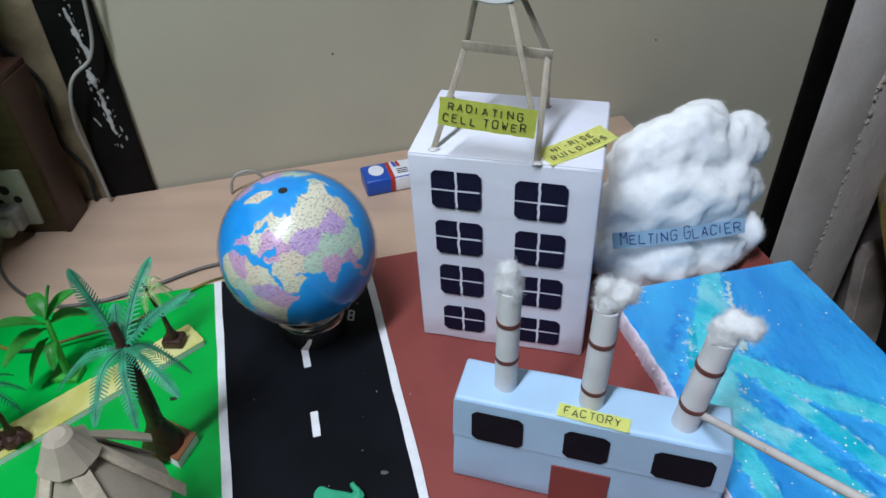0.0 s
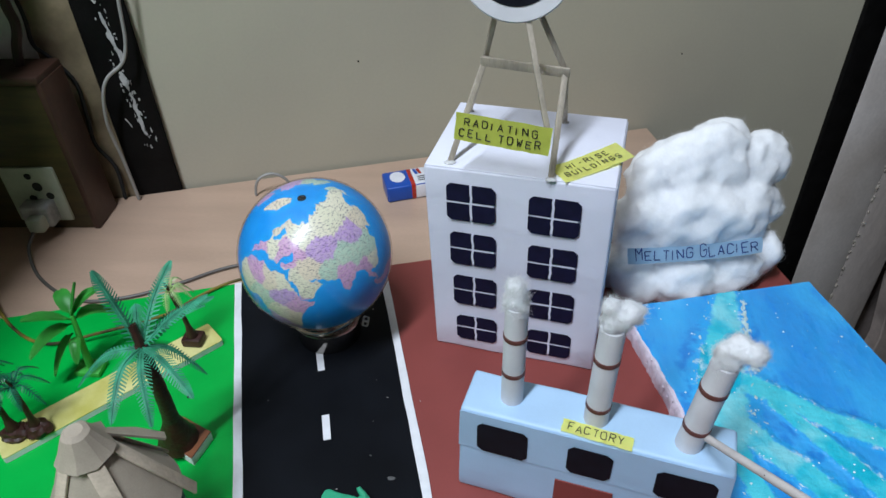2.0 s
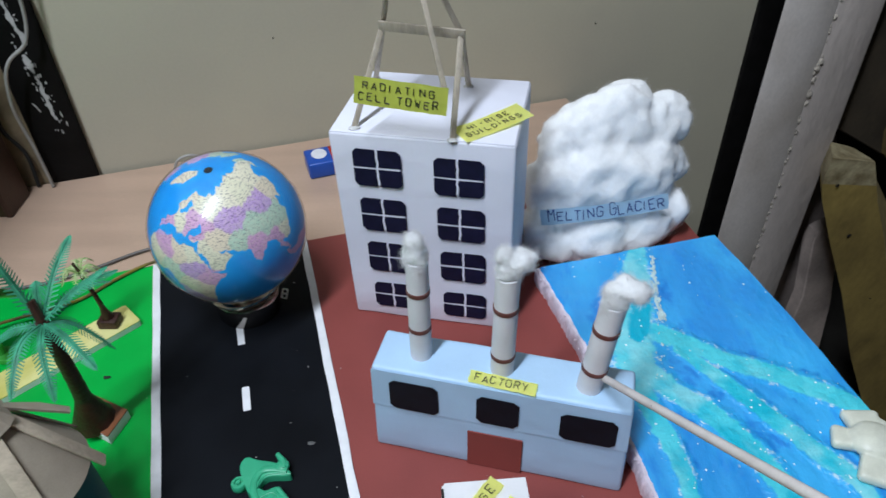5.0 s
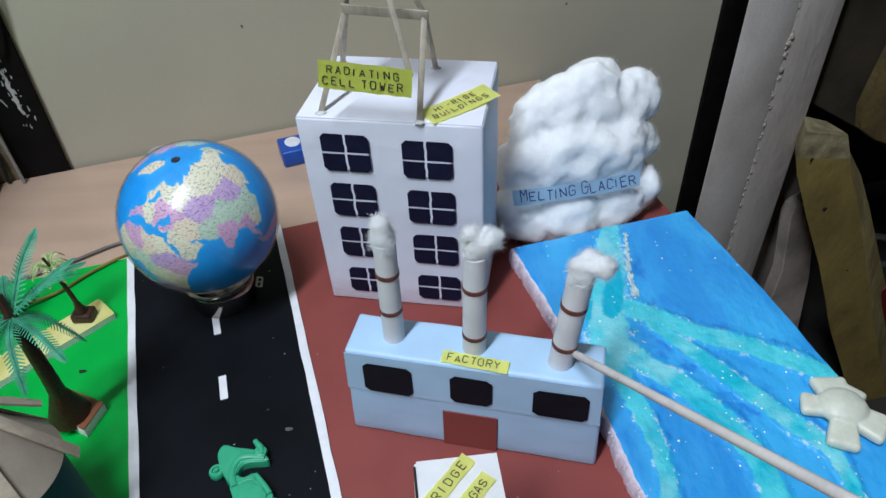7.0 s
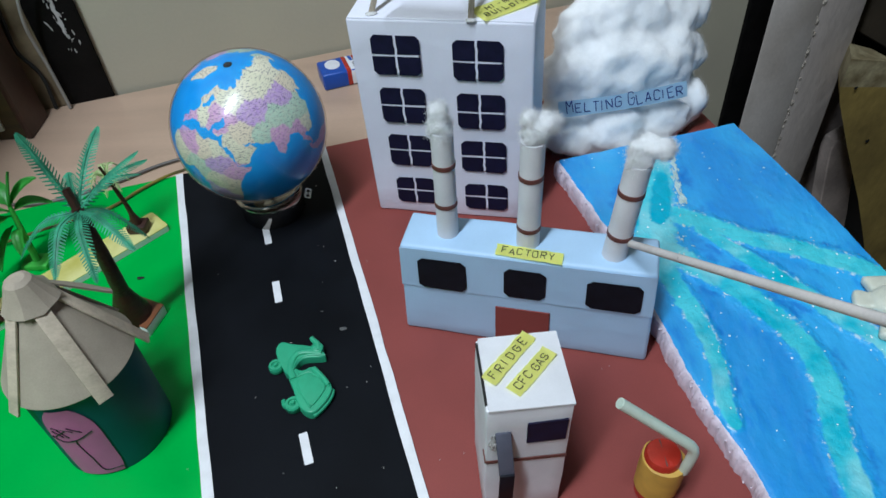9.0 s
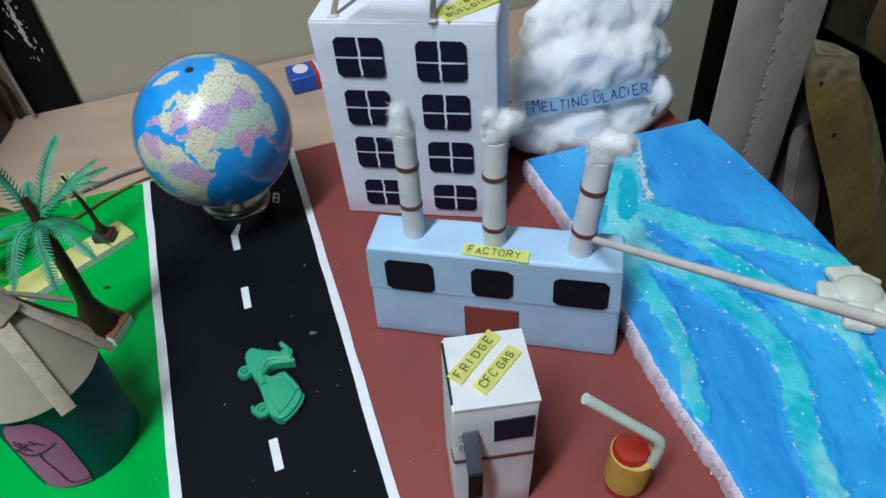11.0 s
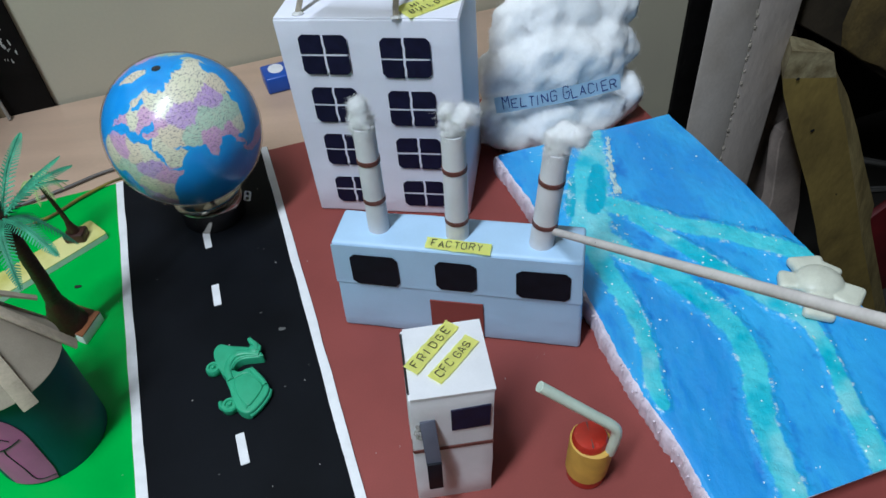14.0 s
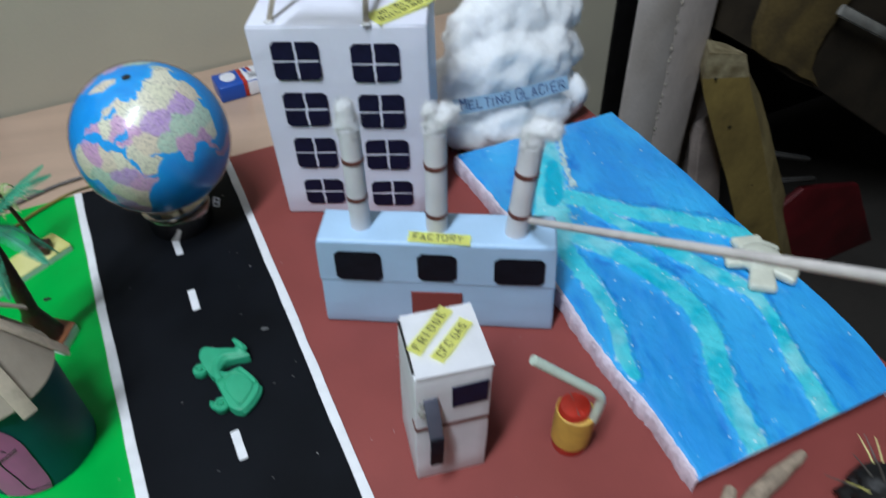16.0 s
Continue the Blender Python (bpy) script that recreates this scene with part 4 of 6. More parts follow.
# dried glue flecks, thickest along the banks of the streams
rnd = random.Random(77)
bm = bmesh.new()
for k in range(90):
    way = TRUNK_WAY if k % 3 == 0 else WAYS[k % 5]
    i = rnd.randrange(len(way) - 1)
    u = rnd.random()
    a, b = Vector(way[i]), Vector(way[i + 1])
    p = a.lerp(b, u)
    side = Vector((-(b - a).y, (b - a).x)).normalized()
    off = rnd.choice((-1, 1)) * (p.z * 0.5 + rnd.gauss(0, 0.0016))
    r = rnd.choice((0.00020, 0.00026, 0.00034, 0.00044)) * (2.0 if k % 3 == 0 and rnd.random() < 0.4 else 1.0)
    tmp = lump(r, k * 0.37, (rnd.uniform(0.8, 3.0), 0.8, 0.4), 0.6, 2.5, 2)
    tmp.transform(Matrix.Translation((p.x + side.x * off, p.y + side.y * off, ZS + 0.0008)) @ Matrix.Rotation(math.atan2((b - a).y, (b - a).x) + rnd.uniform(-0.5, 0.5), 4, "Z"))
    me = bpy.data.meshes.new("tmp")
    tmp.to_mesh(me)
    tmp.free()
    bm.from_mesh(me)
    bpy.data.meshes.remove(me)
tagged(part("glue_fleck", bm, PALE_GLUE, slab, "dried white flecks of glue along the banks"), kind="stuff")

# thick white crust of glue on the bank of the widest stream
rnd = random.Random(31)
bm = bmesh.new()
crust = smooth_path([(0.1660, 0.3320, ZS), (0.1635, 0.3150, ZS), (0.1612, 0.3000, ZS), (0.1600, 0.2860, ZS), (0.1605, 0.2760, ZS)], 14)
for k, p in enumerate(crust):
    for q in range(3):
        tmp = lump(rnd.uniform(0.0003, 0.0007), k * 0.9 + q, (rnd.uniform(0.6, 1.1), rnd.uniform(1.6, 3.2), 0.5), 0.55, 2.4, 2)
        tmp.transform(Matrix.Translation((p.x + rnd.gauss(0, 0.0010), p.y + rnd.gauss(0, 0.0008), ZS + 0.0009)))
        me = bpy.data.meshes.new("tmp")
        tmp.to_mesh(me)
        tmp.free()
        bm.from_mesh(me)
        bpy.data.meshes.remove(me)
tagged(part("glue_crust", bm, PALE_GLUE, slab, "thick white crust of dried glue"), kind="stuff")

# crumbs of foam along the broken edge
rnd = random.Random(21)
bm = bmesh.new()
for k in range(110):
    j = rnd.randrange(2, ny)
    p = LEFT[j]
    tmp = lump(rnd.uniform(0.0002, 0.0006), k * 0.7, (1, 1, 0.8), 0.6, 3.0, 2)
    tmp.transform(Matrix.Translation((p.x - 0.0008 + rnd.gauss(0.0, 0.0010), p.y + rnd.uniform(-0.002, 0.002), rnd.choice((ZS - 0.0004, ZS - 0.0004, rnd.uniform(0.002, ZS))))))
    me = bpy.data.meshes.new("tmp")
    tmp.to_mesh(me)
    tmp.free()
    bm.from_mesh(me)
    bpy.data.meshes.remove(me)
tagged(part("foam_crumb", bm, FOAM, slab, "loose foam crumbs on the cut edge"), kind="stuff")

# ---- the cotton glacier ----
glacier = thing("cotton_glacier", pose(0.145, 0.385, 0), "heap of white cotton wool as a melting glacier", "model glacier")
cotton("wool", [(x - 0.145, y - 0.386, z, r, st) for x, y, z, r, st in (
    (0.100, 0.359, 0.014, 0.0185, (1.1, 0.9, 0.9)), (0.127, 0.360, 0.013, 0.022, (1.3, 0.9, 0.8)), (0.157, 0.367, 0.013, 0.021, (1.3, 0.9, 0.8)), (0.184, 0.379, 0.017, 0.0165, (0.95, 0.9, 1.0)),
    (0.104, 0.350, 0.011, 0.0150, (1.2, 0.9, 0.8)), (0.134, 0.353, 0.011, 0.0150, (1.3, 0.9, 0.75)), (0.166, 0.363, 0.011, 0.0150, (1.2, 0.9, 0.75)),
    (0.106, 0.372, 0.044, 0.0205, (1, 0.9, 1.15)), (0.130, 0.374, 0.050, 0.027, (1.15, 0.85, 0.9)), (0.158, 0.381, 0.048, 0.026, (1.1, 0.9, 1.0)), (0.181, 0.389, 0.047, 0.0140, (1.15, 1, 0.9)),
    (0.109, 0.380, 0.066, 0.0165, (0.9, 0.9, 1.15)), (0.127, 0.386, 0.079, 0.0205, (1.1, 0.9, 0.95)), (0.148, 0.389, 0.085, 0.0210, (1.0, 0.9, 1.0)), (0.166, 0.394, 0.072, 0.0205, (1, 0.9, 1.0)),
    (0.182, 0.397, 0.076, 0.0125, (0.85, 0.9, 1.2)), (0.178, 0.399, 0.086, 0.0100, (1.15, 1, 0.85)), (0.142, 0.408, 0.045, 0.034, (1.3, 0.8, 1.1)),
)], glacier, "pulled white cotton wool", 2.0, 0.0015, 110000, 0.0044, None, 0.27)
note(glacier, 0.0840, 0.0098, glacier.matrix_basis.inverted() @ pose(0.1352, 0.3476, 0.0378, 62, 0, 9.0) @ pose(0, 0, 0, 0, 0, 1.5), BLUE_NOTE, "MELTING GLACIER", 0.0062, BLUE_INK, "pale blue hand-written paper label", 6, 0.0012, 1.5, 0.0004, 0.002, 0.0016, 1.35)

# ---- the globe ----
# coasts as (longitude, latitude) corners, one run for each land
COASTS = {
    "north_america": (-168, 66, -156, 71, -128, 70, -95, 72, -82, 68, -94, 60, -80, 53, -76, 62, -64, 59, -56, 52, -66, 45, -75, 38, -81, 31, -81, 25, -84, 30, -97, 28, -95, 18, -88, 21, -87, 15, -83, 9, -78, 8, -86, 10, -105, 21, -114, 30, -124, 41, -125, 50, -150, 60, -165, 55),
    "greenland": (-55, 82, -20, 82, -20, 72, -43, 60, -52, 66, -60, 76),
    "south_america": (-78, 8, -62, 10, -50, 1, -35, -6, -40, -20, -48, -27, -58, -38, -66, -46, -68, -54, -74, -50, -71, -30, -70, -18, -81, -5),
    "africa": (-16, 15, -9, 5, 4, 6, 9, 3, 13, -10, 12, -18, 19, -34, 27, -33, 36, -20, 40, -12, 40, -3, 51, 11, 43, 12, 36, 22, 32, 31, 20, 31, 10, 37, -6, 35, -17, 21),
    "eurasia": (-9, 37, -9, 43, -1, 44, -4, 48, 5, 52, 9, 57, 12, 54, 21, 55, 23, 59, 30, 60, 21, 63, 25, 66, 18, 61, 12, 56, 6, 58, 12, 66, 25, 71, 42, 67, 60, 69, 75, 73, 104, 78, 140, 73, 180, 69, 178, 62, 162, 58, 156, 51, 160, 61, 142, 59, 136, 54, 140, 48, 130, 42, 127, 35, 122, 40),
    "asia_south": (122, 40, 119, 35, 121, 28, 109, 20, 109, 12, 100, 13, 104, 1, 98, 8, 94, 18, 88, 22, 80, 14, 77, 8, 73, 20, 66, 25, 57, 26, 50, 30, 56, 24, 59, 22, 45, 12, 39, 20, 35, 29, 36, 36, 27, 37, 30, 41, 41, 42, 38, 47, 30, 46, 26, 40, 22, 37, 14, 45, 18, 40, 12, 44, 3, 43, -9, 37),
    "australia": (114, -22, 122, -18, 130, -12, 136, -12, 136, -16, 142, -11, 146, -19, 153, -26, 150, -37, 140, -38, 131, -32, 115, -34),
    "indonesia": (96, 5, 110, -1, 119, 4, 127, 0, 140, -3, 150, -8, 138, -8, 120, -9, 106, -7),
}
# countries as (longitude, latitude, print colour)
COUNTRIES = (
    (-150, 64, 3), (-105, 60, 1), (-75, 54, 1), (-115, 42, 0), (-88, 38, 3), (-102, 24, 5), (-42, 72, 2), (-70, 4, 4), (-55, -10, 3), (-75, -10, 1), (-65, -34, 2), (-64, -18, 0),
    (-5, 18, 0), (3, 28, 4), (18, 27, 2), (30, 26, 0), (30, 14, 1), (8, 9, 3), (40, 8, 4), (24, -3, 0), (18, -12, 1), (35, -6, 2), (24, -29, 4), (47, -19, 0),
)
COUNTRIES_EAST = (
    (-4, 40, 1), (2, 47, 4), (10, 51, 0), (15, 63, 2), (31, 49, 4), (45, 60, 0), (70, 62, 5), (100, 62, 0), (130, 64, 5), (67, 48, 1), (55, 33, 2), (45, 24, 0),
    (66, 30, 3), (79, 22, 4), (90, 36, 3), (110, 32, 3), (104, 47, 1), (125, 46, 2), (100, 16, 4), (106, 17, 0), (120, -3, 1), (125, -25, 0), (146, -26, 2), (140, 37, 4),
)
MAP_TURN = 38.0


def on_ball(lon, lat):
    a, c = np.radians(np.asarray(lon) - MAP_TURN), np.radians(lat)
    return np.stack([np.sin(a) * np.cos(c), -np.cos(a) * np.cos(c), np.sin(c) + 0 * a], axis=-1)


def inside(lon, lat, ring):
    """Whether places lie within a coast, and how far they are from it in degrees."""
    pts = list(zip(ring[::2], ring[1::2]))
    hit, far = np.zeros(len(lon), bool), np.full(len(lon), 99.0)
    for (x0, y0), (x1, y1) in zip(pts, pts[1:] + pts[:1]):
        if y0 != y1:
            hit ^= ((lat < y0) != (lat < y1)) & (lon < x0 + (lat - y0) * (x1 - x0) / (y1 - y0))
        u = np.clip(((lon - x0) * (x1 - x0) + (lat - y0) * (y1 - y0)) / max(1e-6, (x1 - x0) ** 2 + (y1 - y0) ** 2), 0, 1)
        far = np.minimum(far, np.hypot((lon - x0 - u * (x1 - x0)) * np.cos(np.radians(lat)), lat - y0 - u * (y1 - y0)))
    return hit, far


def printed_ball(radius):
    """A ball whose corners carry the map: how far inland they lie and their country's print colour."""
    nu, nv = 300, 150
    lon, lat = np.meshgrid(np.linspace(-180, 180, nu, endpoint=False), np.linspace(-90, 90, nv + 1))
    lon, lat = lon.ravel(), lat.ravel()
    rnd_lon = lon + np.array([4.0 * noise.noise((a / 9, b / 9, 1)) + 1.6 * noise.noise((a / 3, b / 3, 4)) for a, b in zip(lon, lat)])
    rnd_lat = lat + np.array([2.6 * noise.noise((a / 9, b / 9, 7)) + 1.2 * noise.noise((a / 3, b / 3, 9)) for a, b in zip(lon, lat)])
    land = np.full(len(lon), -9.0)
    rings = dict(COASTS)
    rings["eurasia"] = COASTS["eurasia"] + COASTS["asia_south"][2:-2]
    rings.pop("asia_south")
    for ring in rings.values():
        hit, far = inside(rnd_lon, rnd_lat, ring)
        land = np.maximum(land, np.where(hit, np.minimum(far, 9), -np.minimum(far, 9)))
    land = np.where(lat < -72, 5.0, land)
    places = COUNTRIES + COUNTRIES_EAST
    seat = on_ball([p[0] for p in places], [p[1] for p in places])
    near = (on_ball(rnd_lon, rnd_lat) @ seat.T).argmax(axis=1)
    inks = ((0.72, 0.70, 0.52), (0.52, 0.35, 0.62), (0.73, 0.64, 0.48), (0.48, 0.64, 0.50), (0.62, 0.36, 0.56), (0.76, 0.72, 0.55))
    tint = np.array([(*inks[places[k][2]], 1.0) for k in near], dtype=np.float32)
    grid = np.arange(len(lon)).reshape(nv + 1, nu)
    quads = np.stack([grid[:-1], np.roll(grid, -1, 1)[:-1], np.roll(grid, -1, 1)[1:], grid[1:]], axis=-1).reshape(-1, 4)
    me = bpy.data.meshes.new("ball")
    me.from_pydata((on_ball(lon, lat) * radius).tolist(), [], quads.tolist())
    me.polygons.foreach_set("use_smooth", [True] * len(me.polygons))
    me.attributes.new("land", "FLOAT", "POINT").data.foreach_set("value", land.astype(np.float32))
    me.attributes.new("country", "FLOAT_COLOR", "POINT").data.foreach_set("color", tint.ravel())
    return me


def globe_material():
    """Printed map: sea, countries, and small dark print that runs round the ball."""
    m = bpy.data.materials.new("printed_globe")
    m.use_nodes = True
    n, l = links(m)
    b = bsdf_of(m)

    def ranged(socket, lo, hi, a=0.0, c=1.0):
        r = n.new("ShaderNodeMapRange")
        for k, v in enumerate((lo, hi, a, c)):
            r.inputs[k + 1].default_value = v
        l.new(socket, r.inputs[0])
        return r.outputs[0]

    def mixed(f, p, q, blend="MIX"):
        k = n.new("ShaderNodeMix")
        k.data_type, k.blend_type = "RGBA", blend
        l.new(f, k.inputs[0])
        for i, v in ((6, p), (7, q)):
            if isinstance(v, tuple):
                k.inputs[i].default_value = (*v, 1)
            else:
                l.new(v, k.inputs[i])
        return k.outputs[2]

    tc = n.new("ShaderNodeTexCoord")
    nor = n.new("ShaderNodeVectorMath")
    nor.operation = "NORMALIZE"
    l.new(tc.outputs["Object"], nor.inputs[0])

    def texture(scale, detail, stretch=(1, 1, 1)):
        mp = n.new("ShaderNodeMapping")
        mp.inputs["Scale"].default_value = stretch
        l.new(nor.outputs[0], mp.inputs["Vector"])
        t = n.new("ShaderNodeTexNoise")
        t.inputs["Scale"].default_value, t.inputs["Detail"].default_value = scale, detail
        l.new(mp.outputs[0], t.inputs["Vector"])
        return t.outputs[0]

    land, country = n.new("ShaderNodeAttribute"), n.new("ShaderNodeAttribute")
    land.attribute_name, country.attribute_name = "land", "country"
    sea = mixed(texture(2.5, 3), (0.012, 0.23, 0.66), (0.026, 0.38, 0.80))
    sea = mixed(ranged(land.outputs["Fac"], -5.0, -0.5, 0.0, 0.5), sea, (0.03, 0.42, 0.82))
    ground = mixed(ranged(texture(26, 4), 0.4, 0.7, 0.0, 0.35), country.outputs["Color"], (0.70, 0.62, 0.46))
    colour = mixed(ranged(land.outputs["Fac"], -0.25, 0.25), sea, ground)
    ink = ranged(texture(1.0, 2, (26, 26, 120)), 0.53, 0.66, 0.0, 0.75)
    words = n.new("ShaderNodeMath")
    words.operation = "MULTIPLY"
    l.new(ink, words.inputs[0])
    l.new(ranged(land.outputs["Fac"], -3.0, 1.5, 0.20, 0.95), words.inputs[1])
    colour = mixed(words.outputs[0], colour, (0.16, 0.16, 0.26), "MULTIPLY")
    l.new(colour, b.inputs["Base Color"])
    b.inputs["Roughness"].default_value = 0.30
    return m


def clear_shell():
    """Thin clear plastic: see-through, with a gloss that grows towards the rim."""
    m = bpy.data.materials.new("clear_plastic_shell")
    m.use_nodes = True
    n, l = links(m)
    see, gloss, mix, rim = n.new("ShaderNodeBsdfTransparent"), n.new("ShaderNodeBsdfGlossy"), n.new("ShaderNodeMixShader"), n.new("ShaderNodeFresnel")
    see.inputs["Color"].default_value = (0.95, 0.96, 0.98, 1)
    gloss.inputs["Roughness"].default_value = 0.07
    rim.inputs["IOR"].default_value = 1.46
    part_of = n.new("ShaderNodeMath")
    part_of.operation = "MULTIPLY"
    part_of.inputs[1].default_value = 0.5
    l.new(rim.outputs[0], part_of.inputs[0])
    l.new(part_of.outputs[0], mix.inputs[0])
    l.new(see.outputs[0], mix.inputs[1])
    l.new(gloss.outputs[0], mix.inputs[2])
    l.new(mix.outputs[0], [q for q in n if q.type == "OUTPUT_MATERIAL"][0].inputs["Surface"])
    return m


GR = 0.0438
globe = thing("globe", pose(-0.0885, 0.3010, 0.0007), "glossy blue printed globe in a clear shell on chrome", "globe")
ball = new("ball", printed_ball(GR * 0.978))
ball.data.materials.append(globe_material())
ball.parent = globe
ball.matrix_basis = pose(0, 0, 0.0632, 8)
ball["label"] = "printed world map"
bm = bmesh.new()
bmesh.ops.create_uvsphere(bm, u_segments=72, v_segments=48, radius=GR)
shell = part("shell", bm, clear_shell(), globe, "clear plastic shell", pose(0, 0, 0.0632), smooth=180)
shell.visible_shadow = False
part("axis_hole", turned([(0.0001, 0), (0.0024, 0), (0.0024, 0.0004), (0.0016, 0.0006), (0.0001, 0.0006)], 20), HOLE, ball, "dark hole at the pole", pose(0, 0, GR * 0.978 - 0.0003))
# chrome made brighter and creamier, to hold the rim's pale reflection
CREAM_LIT_STEEL = surface("cream_lit_chrome", (0.80, 0.76, 0.66), 0.24, 0.1, 90, 0.04, 900, 0.05, 300, 0.0003, metal=0.85)
CHROME = surface("smoky_chrome", (0.42, 0.39, 0.36), 0.14, 0.1, 90, 0.04, 900, 0.03, 300, 0.0003, metal=1.0)
stand = part("stand", turned([(0.0190, 0), (0.0194, 0.0008), (0.0200, 0.0130), (0.0196, 0.0142), (0.0180, 0.0146), (0.0100, 0.0130), (0.0001, 0.0126)], 44), CHROME, globe, "smoky chrome round stand")
part("steel_ring", turned([(0.0150, 0.0002), (0.0178, 0.0034), (0.0206, 0.0050), (0.0212, 0.0046), (0.0206, 0.0030), (0.0184, 0.0006), (0.0160, 0)], 44), CREAM_LIT_STEEL, stand, "chrome rim with its cream reflection in the colour", pose(0, 0, 0.0124, -4, -7, 0))
part("axle", cone(0.0016, 0.0016, 0.012, (0, 0, 0.008), 16), STEEL, globe, "chrome axle")
bracket = part("bracket", slabform(rounded(0.0042, 0.0066, 0.0009, 2), 0, 0.0009), STEEL, globe, "small pierced chrome bracket", pose(0.0248, -0.0050, 0.0158, 30, 25, 10))
for y in (-0.0015, 0.0015):
    part("bracket_hole", cone(0.0010, 0.0010, 0.0003, (0, 0, 0), 12), HOLE, bracket, "", pose(0, y, 0.0008))

# ---- the battery ----
battery = thing("battery", pose(-0.0595, 0.4735, -0.006, 0, 0, 20), "blue and white nine-volt battery lying on the table", "battery")
part("case", box(0.0455, 0.0252, 0.0138, (0, 0, 0), 0.0018, 3), BAT_BLUE, battery, "blue wrapped case")
part("white_wrap", box(0.0235, 0.0255, 0.0141, (0.0105, 0, -0.00015), 0.0023, 3), BAT_WHITE, battery, "white end of the wrap")
part("red_stripe", box(0.0012, 0.0256, 0.0142, (-0.0010, 0, -0.0002), 0.0023, 3), RED, battery)
part("badge", slabform([(0.0062 * math.cos(a), 0.0078 * math.sin(a)) for a in np.linspace(0, 2 * math.pi, 29)[:-1]], 0, 0.0002), BAT_WHITE, battery, "white oval badge", pose(-0.0115, 0.002, 0.01385))
for k, (dx, mt) in enumerate(((0.0040, BAT_BLUE), (0.0070, RED))):
    part("logo_shape", slabform(rounded(0.0024, 0.0080, 0.0004, 1), 0, 0.0002), mt, battery, "", pose(dx, 0.006, 0.0142, 0, 0, 8))
for k in range(3):
    part("print_line", slabform(rounded(0.009, 0.0009, 0.0002, 1), 0, 0.0002), INK, battery, "", pose(0.0085, -0.002 - 0.0028 * k, 0.0142))
for dy in (-0.006, 0.006):
    part("terminal", cone(0.0034, 0.0032, 0.0035, (0, 0, 0), 16), STEEL, battery, "", pose(0.0225, dy, 0.0076, 0, 90, 0))

# ---- the fridge ----
fridge = thing("model_fridge", pose(0.0505, 0.1168, -0.0003, 0, 2.0, 5.5), "small white card box as a fridge", "model fridge")
QW, QD, QH = 0.0312, 0.0325, 0.0721
bm = box(QW, QD, QH, (0, 0, 0), 0.0006, 2, 5)
for v in bm.verts:
    v.co.x += 0.0004 * noise.noise(v.co * 60)
part("body", bm, CARD_WHITE, fridge)
part("lid", slabform([(-QW / 2 + 0.0006, -QD / 2 - 0.0004), (QW / 2 + 0.0003, -QD / 2 - 0.0003), (QW / 2 + 0.0002, QD / 2 + 0.0004), (-QW / 2 + 0.0010, QD / 2)], QH + 0.0001, QH + 0.0009), CARD_WHITE, fridge, "white card lid standing slightly proud")
part("lid_gap", box(0.0009, QD * 0.86, 0.0012, (-QW / 2 + 0.0002, 0.0005, QH - 0.0008)), HOLE, fridge, "dark gap beside the lid")
part("freezer_panel", slabform([(-0.0005, 0.0505), (0.0140, 0.0510), (0.0142, 0.0640), (-0.0007, 0.0632)], 0, 0.0006), NAVY, fridge, "dark navy paper panel", pose(0, -QD / 2 - 0.0001, 0, 90, 0, 0), smooth=0)
part("stripe", slabform([(-QW / 2, 0.0380), (QW / 2, 0.0382), (QW / 2, 0.0400), (-QW / 2, 0.0397)], 0, 0.0004), BAND, fridge, "brown stripe across the front", pose(0, -QD / 2 - 0.0002, 0, 90, 0, 0), smooth=0)
part("stripe", slabform([(-QD / 2, 0.0380), (-QD / 2 + 0.005, 0.0382), (-QD / 2 + 0.005, 0.0398), (-QD / 2, 0.0397)], 0, 0.0004), BAND, fridge, "", pose(-QW / 2 - 0.0004, 0, 0, 90, 0, 90), smooth=0)
part("handle", bar((-0.0095, -QD / 2 - 0.0002, 0.0585), (-0.0085, -QD / 2 - 0.0075, 0.0400), 0.0058, 0.0012, (0, -1, 0.4)), surface("slate_card", (0.09, 0.095, 0.13), 0.5, 0.1, 120, 0.05, 1200, 0.1, 300), fridge, "slate grey folded card handle")
part("handle_grip", bar((-0.0085, -QD / 2 - 0.0078, 0.0415), (-0.0082, -QD / 2 - 0.0060, 0.0200), 0.0056, 0.0012, (0, -1, -0.1)), BLACK_PAPER, fridge, "black paper grip")
part("glue", lump(0.0028, 4.4, (0.6, 0.8, 1.5), 0.45, 2.5, 4), surface("dried_glue", (0.42, 0.40, 0.38), 0.25, 0.2, 300, 0.1, 900, 0.3, 500), fridge, "dried glue", pose(-0.0128, -QD / 2, 0.0520))
note(fridge, 0.0275, 0.0062, pose(-0.0042, 0.0055, QH + 0.0018, 1.5, 1, 47), YELLOW, "FRIDGE", 0.0034, INK, "yellow hand-written paper label", 12, 0.0, 3.0)
note(fridge, 0.0235, 0.0062, pose(0.0030, -0.0015, QH + 0.0018, 1.5, -1, 45), YELLOW, "CFC GAS", 0.0032, INK, "yellow hand-written paper label", 13, 0.0, 1.6)

